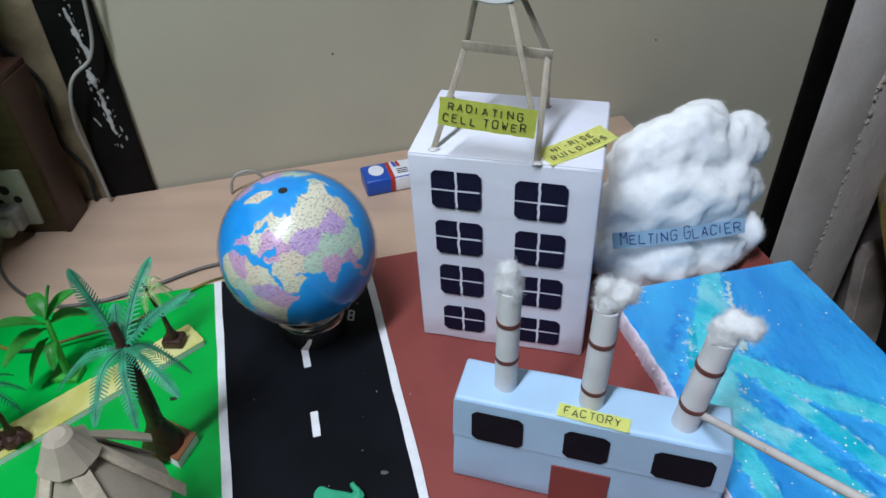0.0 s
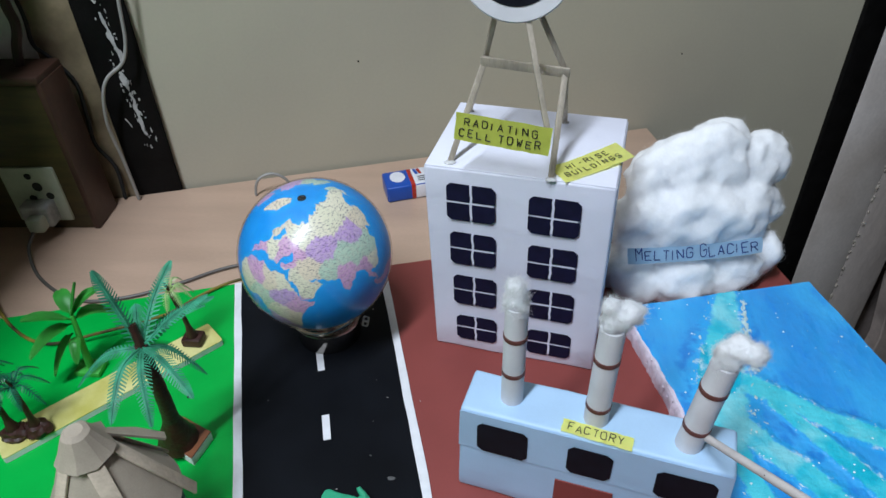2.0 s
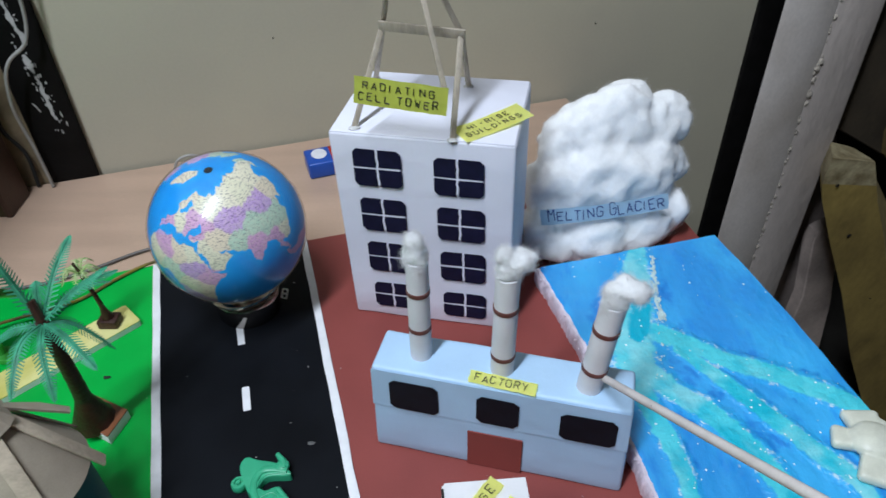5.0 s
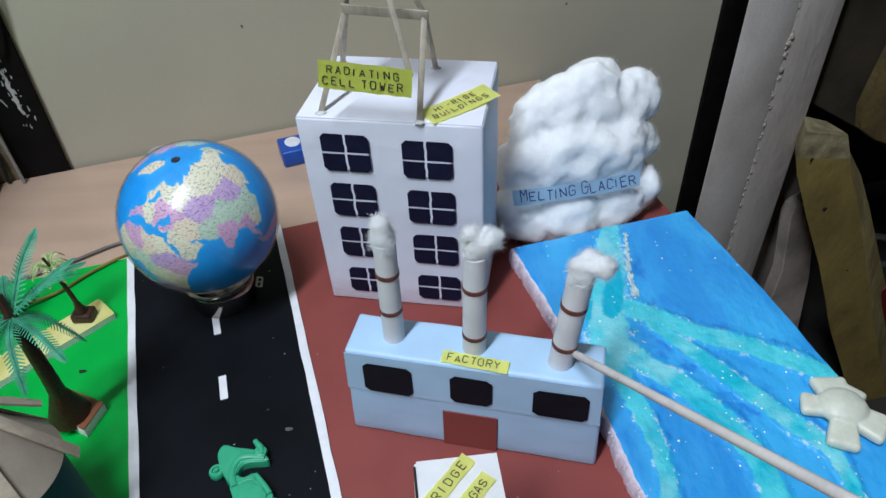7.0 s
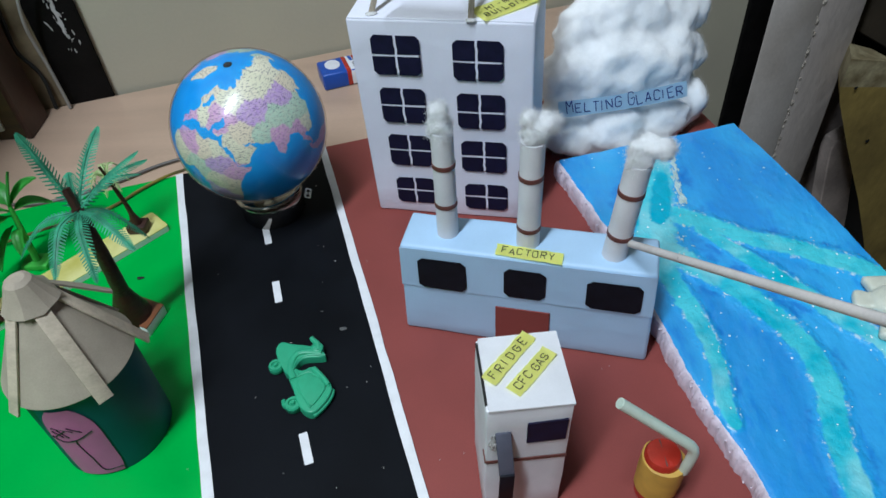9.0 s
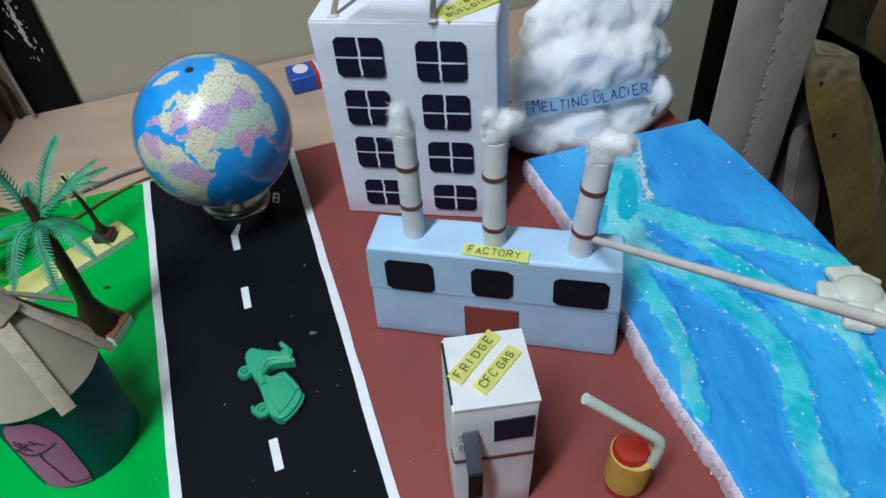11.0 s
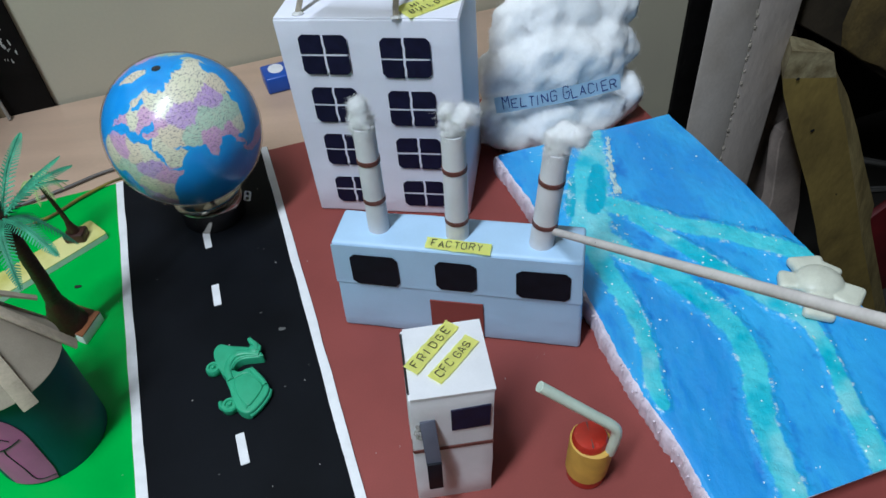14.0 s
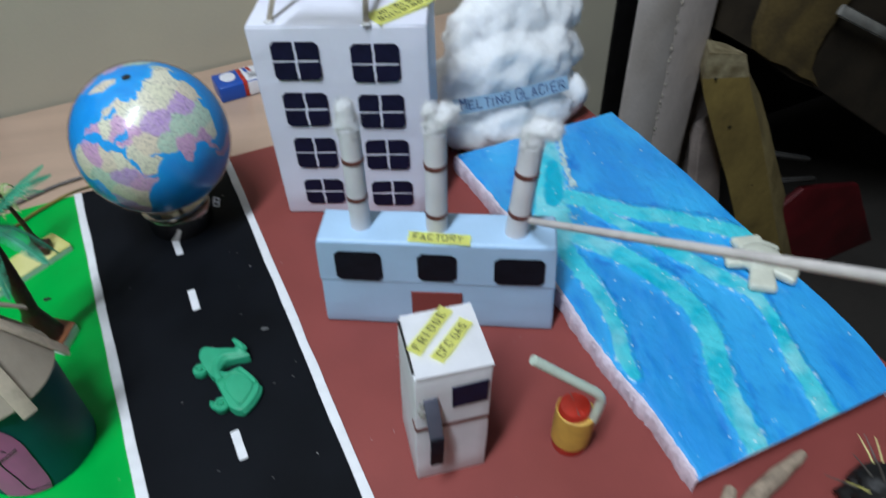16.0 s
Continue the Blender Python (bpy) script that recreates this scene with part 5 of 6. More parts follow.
# ---- the spray can with its straw ----
can = thing("spray_can", pose(0.1082, 0.1062, 0) @ Matrix.Scale(0.92, 4), "red canister wrapped in ochre paper with a bent straw", "model can")
part("can", turned([(0.0082, 0), (0.0088, 0.0008), (0.0088, 0.0070), (0.0080, 0.0285), (0.0078, 0.0308), (0.0070, 0.0322), (0.0040, 0.0328), (0.0001, 0.0329)], 36), RED, can, "shiny red canister")
part("cap_ridge", bar((0.0000, -0.0066, 0.0324), (-0.0006, 0.0066, 0.0324), 0.0008, 0.0009, (0, 0, 1)), BAND, can, "dark ridge across the cap")
bm = turned([(0.0089, 0.0062), (0.0093, 0.0060), (0.0092, 0.0160), (0.0088, 0.0285), (0.0083, 0.0288)], 48)
for v in bm.verts:
    # pulled out round the straw on one side
    d = Vector((v.co.x, v.co.y)).normalized().dot(Vector((0.80, -0.60)))
    k = 1 + 0.05 * noise.noise(v.co * 190) + 0.26 * max(0.0, d) ** 3 * (v.co.z / 0.03)
    v.co.x, v.co.y = v.co.x * k, v.co.y * k
    v.co.z += 0.0010 * noise.noise((v.co.x * 200, v.co.y * 200, 1)) + (0.0022 * max(0.0, d - 0.4) if v.co.z < 0.01 else 0)
part("wrapper", bm, OCHRE, can, "crumpled ochre paper wrapper")
straw_path = smooth_path([(0.0076, -0.0058, 0.0270), (0.0084, -0.0066, 0.0370), (0.0086, -0.0065, 0.0442), (0.0062, -0.0062, 0.0488), (-0.0007, -0.0055, 0.0550), (-0.0126, -0.0041, 0.0653), (-0.0240, -0.0029, 0.0753)], 7)
part("straw", tube(straw_path, 0.0023, 16), STRAW, can, "pale green bent drinking straw")
part("straw_bore", tube([Vector((-0.0235, -0.00295, 0.07485)), Vector((-0.0242, -0.00288, 0.07548))], 0.0018, 16), surface("dull_green_bore", (0.46, 0.55, 0.47), 0.5, 0.1, 200), can, "open end of the straw")

# ---- the toy scooter ----
scooter = thing("toy_scooter", pose(-0.0535, 0.1680, 0.0007), "green flat rubber scooter lying on the road", "toy scooter")


def sc(x, y):
    return (x + 0.0550, y - 0.1680)


def worn(points):
    """The outline with its corners rubbed round."""
    p = [Vector(q) for q in points]
    for _ in range(2):
        p = [a.lerp(b, u) for a, b in zip(p, p[1:] + p[:1]) for u in (0.25, 0.75)]
    return [tuple(q) for q in p]


def flat_bar(points, w, z0, z1, taper=None):
    path = smooth_path([(*sc(x, y), (z0 + z1) / 2) for x, y in points], 6)
    return tube(path, w / 2, 12, (z1 - z0) / w, None, taper)


FRONT = ((-0.0680, 0.1831), (-0.0670, 0.1882), (-0.0643, 0.1895), (-0.0601, 0.1875), (-0.0501, 0.1863), (-0.0438, 0.1831), (-0.0411, 0.1798), (-0.0421, 0.1784), (-0.0515, 0.1786), (-0.0546, 0.1764), (-0.0556, 0.1726), (-0.0588, 0.1669), (-0.0641, 0.1758))
REAR = ((-0.0556, 0.1726), (-0.0536, 0.1708), (-0.0512, 0.1705), (-0.0480, 0.1728), (-0.0452, 0.1722), (-0.0402, 0.1668), (-0.0359, 0.1613), (-0.0356, 0.1567), (-0.0385, 0.1505), (-0.0431, 0.1450), (-0.0482, 0.1471), (-0.0515, 0.1513), (-0.0549, 0.1601), (-0.0588, 0.1669))
part("front_body", slabform(worn([sc(*p) for p in FRONT]), 0, 0.0050, 0.0009, 3), SCOOTER, scooter)
part("rear_body", slabform(worn([sc(*p) for p in REAR]), 0, 0.0052, 0.0009, 3), SCOOTER, scooter)
part("leg_shield", flat_bar([(-0.0435, 0.1809), (-0.0508, 0.1820), (-0.0558, 0.1808), (-0.0580, 0.1766), (-0.0579, 0.1710), (-0.0553, 0.1654)], 0.0034, 0.0044, 0.0062), SCOOTER, scooter, "raised double ridge")
part("side_panel", slabform(worn([sc(*p) for p in ((-0.0531, 0.1660), (-0.0479, 0.1678), (-0.0417, 0.1635), (-0.0379, 0.1601), (-0.0417, 0.1518), (-0.0444, 0.1482), (-0.0488, 0.1547), (-0.0528, 0.1607))]), 0.0046, 0.0061, 0.0006, 3), SCOOTER, scooter)
part("seat", flat_bar([(-0.0462, 0.1712), (-0.0412, 0.1658), (-0.0376, 0.1610)], 0.0026, 0.0044, 0.0064), SCOOTER, scooter)
part("bumper", flat_bar([(-0.0358, 0.1600), (-0.0362, 0.1560), (-0.0392, 0.1502), (-0.0432, 0.1456)], 0.0022, 0.0010, 0.0034), SCOOTER, scooter)
for x, y, r in ((-0.0663, 0.1752, 0.0038), (-0.0539, 0.1523, 0.0041)):
    w = part("wheel", turned([(r * 0.9, 0), (r, 0.0006), (r, 0.0034), (r * 0.86, 0.0042), (r * 0.56, 0.0042), (r * 0.5, 0.0034), (0.0001, 0.0036)], 24), SCOOTER, scooter, "", pose(*sc(x, y), 0))
    part("hub", cone(0.0013, 0.0009, 0.0012, (0, 0, 0.0036), 12), SCOOTER, w)
part("handlebar", tube(smooth_path([(*sc(-0.0452, 0.1822), 0.0050), (*sc(-0.0462, 0.1858), 0.0058), (*sc(-0.0484, 0.1880), 0.0062), (*sc(-0.0497, 0.1896), 0.0066)], 5), 0.0017, 12, 1, None, lambda u: 1.15 - 0.45 * u), SCOOTER, scooter)
part("headlamp", turned([(0.0032, 0), (0.0034, 0.001), (0.0031, 0.0020), (0.0016, 0.0028), (0.0001, 0.0028)], 20), SCOOTER, scooter, "", pose(*sc(-0.0462, 0.1838), 0.0040))
part("tail", flat_bar([(-0.0545, 0.1500), (-0.0580, 0.1520), (-0.0590, 0.1545)], 0.0026, 0, 0.0040), SCOOTER, scooter)
for pts, z in ((((-0.0415, 0.1793), (-0.0503, 0.1797), (-0.0544, 0.1779), (-0.0562, 0.1744), (-0.0565, 0.1695)), 0.0050), (((-0.0535, 0.1665), (-0.0480, 0.1690), (-0.0412, 0.1645), (-0.0372, 0.1603)), 0.0052), (((-0.0528, 0.1607), (-0.0490, 0.1550), (-0.0446, 0.1484)), 0.0054)):
    part("ridge", tube(smooth_path([(*sc(x, y), z) for x, y in pts], 6), 0.0005, 8), SCOOTER, scooter)

# ---- the turtle ----
bm = bmesh.new()
for ex, ey, w in ((-0.0180, 0.0060, 0.0120), (-0.0088, -0.0205, 0.0140), (0.0155, -0.0130, 0.0165), (0.0120, 0.0120, 0.0110), (0.0005, 0.0200, 0.0170)):
    d = Vector((ex, ey, 0))
    tmp = box(w, d.length, 0.0066, (0, d.length / 2, 0), 0.0024, 3)
    for v in tmp.verts:
        u = v.co.y / d.length
        v.co.x *= 0.72 + 0.38 * u
        v.co.z *= 1.0 - 0.15 * u
    tmp.transform(Matrix.Rotation(math.atan2(-ex, ey), 4, "Z"))
    me = bpy.data.meshes.new("tmp")
    tmp.to_mesh(me)
    tmp.free()
    bm.from_mesh(me)
    bpy.data.meshes.remove(me)
tmp = lump(1.0, 3.3, (0.0118, 0.0106, 0.0058), 0.04, 1.5, 4, 0.0)
tmp.transform(Matrix.Translation((0.0, 0.0010, 0.0048)))
me = bpy.data.meshes.new("tmp")
tmp.to_mesh(me)
tmp.free()
bm.from_mesh(me)
bpy.data.meshes.remove(me)
turtle = part("toy_turtle", bm, CREAM_TOY, None, "", pose(0.2395, 0.1880, ZS + 0.0006), smooth=180)
rm = turtle.modifiers.new("fuse", "REMESH")
rm.mode, rm.voxel_size, rm.use_smooth_shade = "VOXEL", 0.0005, True
sm = turtle.modifiers.new("soften", "SMOOTH")
sm.factor, sm.iterations = 0.5, 9
tagged(turtle, "cream plastic turtle lying on the blue slab", "toy turtle")

# ---- the hut ----
hut = thing("hut", pose(-0.1360, 0.1448, 0.0006), "round teal paper hut with a cardboard roof", "model hut")
HR, HH = 0.0246, 0.0575
part("wall", turned([(HR, 0), (HR, HH), (HR - 0.0006, HH), (HR - 0.0006, 0.001)], 64), TEAL, hut, "dark teal paper wall")
roof = part("roof", turned([(0.0268, 0.0548), (0.0271, 0.0554), (0.0140, 0.0795), (0.0016, 0.1020), (0.0001, 0.1024)], 56), CARDBOARD, hut, "grey cardboard cone roof")
for k, ang in enumerate((-117, -43, 22, 74, 122, 172)):
    a = radians(ang)
    d = Vector((math.cos(a), math.sin(a), 0))
    n = Vector((d.x * 0.75, d.y * 0.75, 0.66))
    start = Vector((0, 0, 0.0900)) + d * 0.0080 + n * 0.0010
    end = Vector((0, 0, 0.0512)) + d * (0.0288 + 0.001 * math.sin(k * 2.1)) + n * 0.0010
    if k == 2:
        end = Vector((0, 0, 0.0500)) + d * 0.0305 + n * 0.0010
    part("roof_strip", bar(start, end, 0.0058 + 0.0006 * math.sin(k * 1.7), 0.0012, n), ROOF_STRIP, roof, "pale wooden strip")
bm = bmesh.new()
segs = 15
rims = []
for r, z, jag in ((0.0104, 0.0896, 0.0060), (0.0076, 0.0942, 0.0020), (0.0046, 0.1006, 0.0012), (0.0030, 0.1018, 0.0004)):
    rims.append([bm.verts.new(((r + jag * noise.noise((k * 1.1, 2, 0))) * math.cos(2 * math.pi * k / segs), (r + jag * noise.noise((k * 1.1, 5, 0))) * math.sin(2 * math.pi * k / segs), z - 0.4 * jag * noise.noise((k * 1.1, 2, 0)))) for k in range(segs)])
for low, high in zip(rims, rims[1:]):
    for k in range(segs):
        bm.faces.new((low[k], low[(k + 1) % segs], high[(k + 1) % segs], high[k]))
bm.faces.new(rims[-1])
bmesh.ops.recalc_face_normals(bm, faces=bm.faces)
bmesh.ops.solidify(bm, geom=bm.faces, thickness=-0.0008)
part("roof_flap", slabform([(0.0, -0.0016), (0.030, -0.0052), (0.0345, 0.0010), (0.022, 0.0050), (0.006, 0.0036)], 0, 0.0009), CARDBOARD, roof, "loose cardboard edge", pose(0.0034, 0.0064, 0.0930, 0, 50, 62))
part("roof_cap", bm, CARDBOARD, roof, "torn grey cardboard cap", smooth=18)


def on_wall(ang, z, out):
    a = radians(ang)
    return Vector(((HR + out) * math.cos(a), (HR + out) * math.sin(a), z))


bm = bmesh.new()
A0, A1, Z0, Z1 = -110.0, -61.0, 0.0012, 0.0505
cols, lines = 20, 16
cells = []
for j in range(lines + 1):
    v = j / lines
    half = 1.0 if v < 0.62 else math.sqrt(max(0.0, 1 - ((v - 0.62) / 0.42) ** 2))
    if v < 0.15:
        half *= 0.9 + 0.1 * v / 0.15
    cells.append([bm.verts.new(on_wall((A0 + A1) / 2 + (i / cols * 2 - 1) * half * (A1 - A0) / 2, Z0 + v * (Z1 - Z0), 0.0005)) for i in range(cols + 1)])
for j in range(lines):
    for i in range(cols):
        bm.faces.new((cells[j][i], cells[j][i + 1], cells[j + 1][i + 1], cells[j + 1][i]))
door = part("door", bm, PINK, hut, "pink paper door with inked lines", smooth=60)
for p in (((-96, 0.0273), (-87, 0.0244), (-75, 0.0257), (-62, 0.0289)), ((-77, 0.0255), (-78, 0.0221), (-75, 0.0126), (-72, 0.0042), (-58, 0.0034)), ((-92, 0.0310), (-85, 0.0275)), ((-87, 0.0320), (-81, 0.0271)), ((-81, 0.0315), (-93, 0.0271)), ((-91, 0.0328), (-75, 0.0307)), ((-78, 0.0332), (-69, 0.0296))):
    part("ink_line", tube(smooth_path([on_wall(A0 + (a + 97) * 1.2, z * 1.17, 0.0007) for a, z in p], 6), 0.00028, 6), INK, door)


# ---- the toy trees ----
def frond(path, w, teeth, lean=0.55, thick=0.0005, blade=0.0):
    """A feathered palm leaf: a rib with narrow teeth on both sides."""
    pts = smooth_path(path, 8)
    bm = tube(pts, thick, 5, 1, None, lambda u: 1.1 - 0.7 * u)
    n = len(pts) - 1
    for k in range(teeth):
        u = 0.06 + 0.92 * k / teeth
        i = min(int(u * n), n - 1)
        q = pts[i].lerp(pts[i + 1], u * n - i)
        d = (pts[i + 1] - pts[i]).normalized()
        side = d.cross(Vector((0, 0, 1)))
        side = side.normalized() if side.length > 0.1 else Vector((1, 0, 0))
        up = side.cross(d)
        ln = w * (math.sin(math.pi * min(1, 0.24 + 0.72 * u)) ** 0.6) * (1 - 0.55 * u * u)
        step = 0.40 * (pts[0] - pts[-1]).length / teeth
        web = 0.30 * blade
        for s in (-1, 1):
            out = (side * s + d * lean - up * 0.25).normalized() * ln
            if blade:
                # the solid middle of the leaf, from which the teeth grow
                inner = [q + (side * s * g - up * 0.2 * g) * ln * web + d * k2 * step * 1.3 for k2, g in ((-1, 0.0), (1, 0.0), (1, 1.0), (-1, 1.0))]
                bm.faces.new([bm.verts.new(v) for v in inner])
            a, b, c = q - d * step, q + d * step, q + out
            va, vb, vc, vd = (bm.verts.new(x) for x in (a, b, c + d * step * 0.45, c - d * step * 0.45))
            bm.faces.new((va, vb, vc, vd))
    return bm


def palm(name, base, top, radius, fronds, m, leaf, label, card=None, teeth=22, w=0.0055, tip=(-0.001, 0, 0.0045), blade=0.0):
    tree = thing(name, m, label, "toy tree", "toy trees")
    b, t = Vector(base), Vector(top)
    mid = b.lerp(t, 0.45) + Vector((0.0015, -0.001, 0))
    path = smooth_path([b, b.lerp(mid, 0.5), mid, mid.lerp(t, 0.55), t], 7)
    bm = tube(path, radius, 12, 1, None, lambda u: (1.0 + 1.3 * max(0, 0.30 - u) / 0.30) * (1 - 0.42 * u) * (1 + 0.025 * math.sin(u * 60)))
    part("trunk", bm, TRUNK, tree, "brown ridged plastic trunk")
    part("trunk_tip", tube([t, t + Vector(tip) * 0.5, t + Vector(tip)], radius * 0.44, 8), TRUNK, tree)
    for end, rise in fronds:
        e = Vector(end)
        c = t.lerp(e, 0.45) + Vector((0, 0, rise))
        part("frond", frond([t - Vector((0, 0, 0.001)), c, t.lerp(e, 0.8) + Vector((0, 0, rise * 0.6)), e], w, teeth, 0.55, 0.0005, blade), leaf, tree)
    return tree


FOOT = Vector((-0.1490, 0.2105, 0.0006))
tips = (
    ((-0.1523, 0.2065, 0.1277), 0.001), ((-0.1341, 0.2347, 0.1112), 0.003), ((-0.1265, 0.2380, 0.0801), 0.006), ((-0.1079, 0.2127, 0.1112), 0.002), ((-0.1150, 0.2290, 0.0950), 0.004),
    ((-0.1075, 0.1774, 0.0841), 0.006), ((-0.1246, 0.1680, 0.0745), 0.008), ((-0.1372, 0.1625, 0.0828), 0.008), ((-0.1732, 0.1927, 0.0678), 0.007),
    ((-0.1495, 0.2205, 0.0960), 0.002), ((-0.1180, 0.2080, 0.0640), 0.008),
)
big = palm("toy_palm", (0, 0, 0.0066), Vector((-0.1400, 0.2010, 0.0895)) - FOOT, 0.0047, [(Vector(p) - FOOT, k) for p, k in tips], pose(*FOOT), PALM, "green plastic palm with drooping fronds on a card", teeth=26, w=0.0052, tip=(-0.0024, 0.0027, 0.0098), blade=1.0)
plate = slabform([(0.0150, 0.0065), (0.0110, -0.0105), (-0.0080, -0.0010), (-0.0080, 0.0170)], 0, 0.0060, 0.0003)
card = part("card_base", plate, LINE, big, "white card base")
part("card_top", slabform([(0.0150, 0.0065), (0.0110, -0.0105), (-0.0080, -0.0010), (-0.0080, 0.0170)], 0.0060, 0.0066), TREE_CARD, card, "brown card top")

strip = thing("planting_strip", pose(-0.2030, 0.2465, 0.0006, 0, 0, 47), "yellow-green card strip that carries small plants", "card strip")
part("card", slabform(rounded(0.1270, 0.0200, 0.0015, 2), 0, 0.0036), LINE, strip, "white card core")
part("top_paper", slabform(rounded(0.1270, 0.0200, 0.0015, 2), 0.0036, 0.0042), YELLOW_CARD, strip, "yellow-green paper")
SZ = 0.0048


def ring(n, r, drop, h, phase=0.0, jitter=0.0):
    return [((r * math.cos(phase + 2 * math.pi * k / n) * (1 + jitter * math.sin(k * 2.7)), r * math.sin(phase + 2 * math.pi * k / n), h - drop * (1 + 0.4 * math.sin(k * 1.9))), 0.5 * drop + 0.002) for k in range(n)]


small = palm("toy_palm", (0, 0, 0.004), (-0.0043, -0.0006, 0.0425), 0.0018, [((x - 0.0043, y, z), k) for (x, y, z), k in ring(9, 0.0125, 0.008, 0.0455)], pose(-0.1690, 0.2830, SZ), PALM_PALE, "small pale green plastic palm with curved fronds", teeth=14, w=0.0030, tip=(-0.0012, -0.0004, 0.0068))
part("root_block", box(0.0120, 0.0100, 0.0060, (0, 0, 0), 0.0012), TRUNK, small, "brown plastic root block")
for x, y, h, lx, ly in ((-0.2400, 0.2085, 0.0420, -0.006, 0.004), (-0.2300, 0.2120, 0.0330, -0.003, 0.003)):
    p = palm("toy_palm", (0, 0, 0.003), (lx, ly, h), 0.0019, [((a + lx, b + ly, c), k) for (a, b, c), k in ring(9, 0.0165, 0.010, h + 0.003, x * 40)], pose(x, y, SZ), PALM_DARK, "small dark green plastic palm", teeth=16, w=0.0036)
    part("root_mound", lump(0.0068, x * 70, (1.2, 0.9, 0.75), 0.25, 2, 3), TRUNK, p, "brown plastic root mound", pose(0, 0, 0.0020))

# the broad-leaved plant
plant = thing("toy_plant", pose(-0.2255, 0.2605, 0.0006), "bright green plastic plant with broad leaves", "toy plant", "toy trees")
part("stem", tube(smooth_path([(0, 0, 0.002), (0.0006, 0.0006, 0.0165), (0.0016, 0.0016, 0.033), (0.0022, 0.0022, 0.043)], 6), 0.0020, 10, 1, None, lambda u: 1.2 - 0.6 * u), LEAF, plant)
part("root_block", box(0.016, 0.012, 0.004, (0, 0, -0.0004), 0.001), LEAF, plant)


def broad_leaf(base, end, w, sag):
    a, b = Vector(base), Vector(end)
    bm = bmesh.new()
    d = (b - a).normalized()
    side = d.cross(Vector((0, 0, 1))).normalized() if abs(d.z) < 0.95 else Vector((1, 0, 0))
    up = side.cross(d)
    rows = []
    for i in range(13):
        u = i / 12
        half = w * max(0.03, math.sin(math.pi * min(1, u * 0.96 + 0.02)) ** 0.55) * (0.35 if u < 0.12 else 1)
        c = a.lerp(b, u) + Vector((0, 0, sag * math.sin(math.pi * u)))
        rows.append([bm.verts.new(c + side * half * k / 2 + up * (0.0012 * (abs(k) / 2) ** 1.5)) for k in (-2, -1, 0, 1, 2)])
    for r, s in zip(rows, rows[1:]):
        for k in range(4):
            bm.faces.new((r[k], r[k + 1], s[k + 1], s[k]))
    bmesh.ops.solidify(bm, geom=bm.faces, thickness=0.0006)
    return bm


for base, end, w, sag in (
    ((0.001, 0.001, 0.040), (-0.0142, -0.0150, 0.0530), 0.0052, 0.003), ((0.001, 0.001, 0.037), (-0.0170, -0.0186, 0.0270), 0.0056, 0.005), ((0.000, 0.000, 0.031), (-0.0126, -0.0132, 0.0075), 0.0046, 0.004),
    ((0.002, 0.002, 0.042), (0.0090, 0.0080, 0.0630), 0.0026, 0.0), ((0.002, 0.002, 0.042), (0.0172, 0.0145, 0.0530), 0.0048, 0.004), ((0.002, 0.002, 0.039), (0.0180, 0.0148, 0.0340), 0.0050, 0.005),
    ((0.001, 0.001, 0.028), (0.0040, -0.0120, 0.0180), 0.0032, 0.004), ((0.002, 0.002, 0.042), (-0.0100, 0.0150, 0.0500), 0.0046, 0.004),
):
    part("leaf", broad_leaf(base, end, w, sag), LEAF, plant, smooth=60)

# ---- the switch box and its cables ----
sbox = thing("switch_box", pose(-0.302, 0.408, -0.006, 0, 0, 3), "dark wooden switch box with a cream socket", "switch box")
part("box", box(0.150, 0.030, 0.120, (-0.075, 0.015, 0), 0.0015), DARK_WOOD, sbox)
part("side_panel", box(0.005, 0.032, 0.122, (0.0025, 0.015, 0), 0.0012), BROWN_EDGE, sbox, "brown painted side")
part("top_board", box(0.154, 0.034, 0.006, (-0.073, 0.015, 0.1205), 0.0015), BROWN_EDGE, sbox, "brown painted top board")
plate = part("socket_plate", slabform(rounded(0.0420, 0.0470, 0.0015, 2), 0, 0.0030, 0.0006), SOCKET, sbox, "cream plastic socket plate", pose(-0.0335, 0.0010, 0.0325, 90, 0, 0))
for x, y, r in ((0, 0.0165, 0.0026), (0.004, 0.0075, 0.0038), (-0.003, -0.003, 0.0030), (0.011, -0.0005, 0.0030)):
    part("socket_hole", cone(r, r, 0.0006, (0, 0, 0), 18), HOLE, plate, "", pose(x, y, 0.0028))
part("switch", box(0.012, 0.006, 0.020, (0, 0, 0), 0.0012), SOCKET, sbox, "cream rocker switch", pose(-0.066, -0.002, 0.045))
plug = thing("plug", pose(-0.3345, 0.4000, 0.0040, 0, 0, 3), "clear greyish plastic plug in the socket", "plug")
part("plug_body", box(0.0230, 0.0150, 0.0190, (0, 0, 0), 0.0028, 3), surface("greyish_clear_plastic", (0.40, 0.40, 0.38), 0.2, 0.15, 120, 0.05, 500, 0.1, 300), plug)
part("plug_neck", box(0.0120, 0.0100, 0.0120, (0.002, -0.011, 0.001), 0.002, 2), SOCKET, plug)


def cable(points, r, material, label):
    ob = part("cable", tube(smooth_path(points, 8), r, 8), material, None)
    return tagged(ob, label, "cable", "cables")


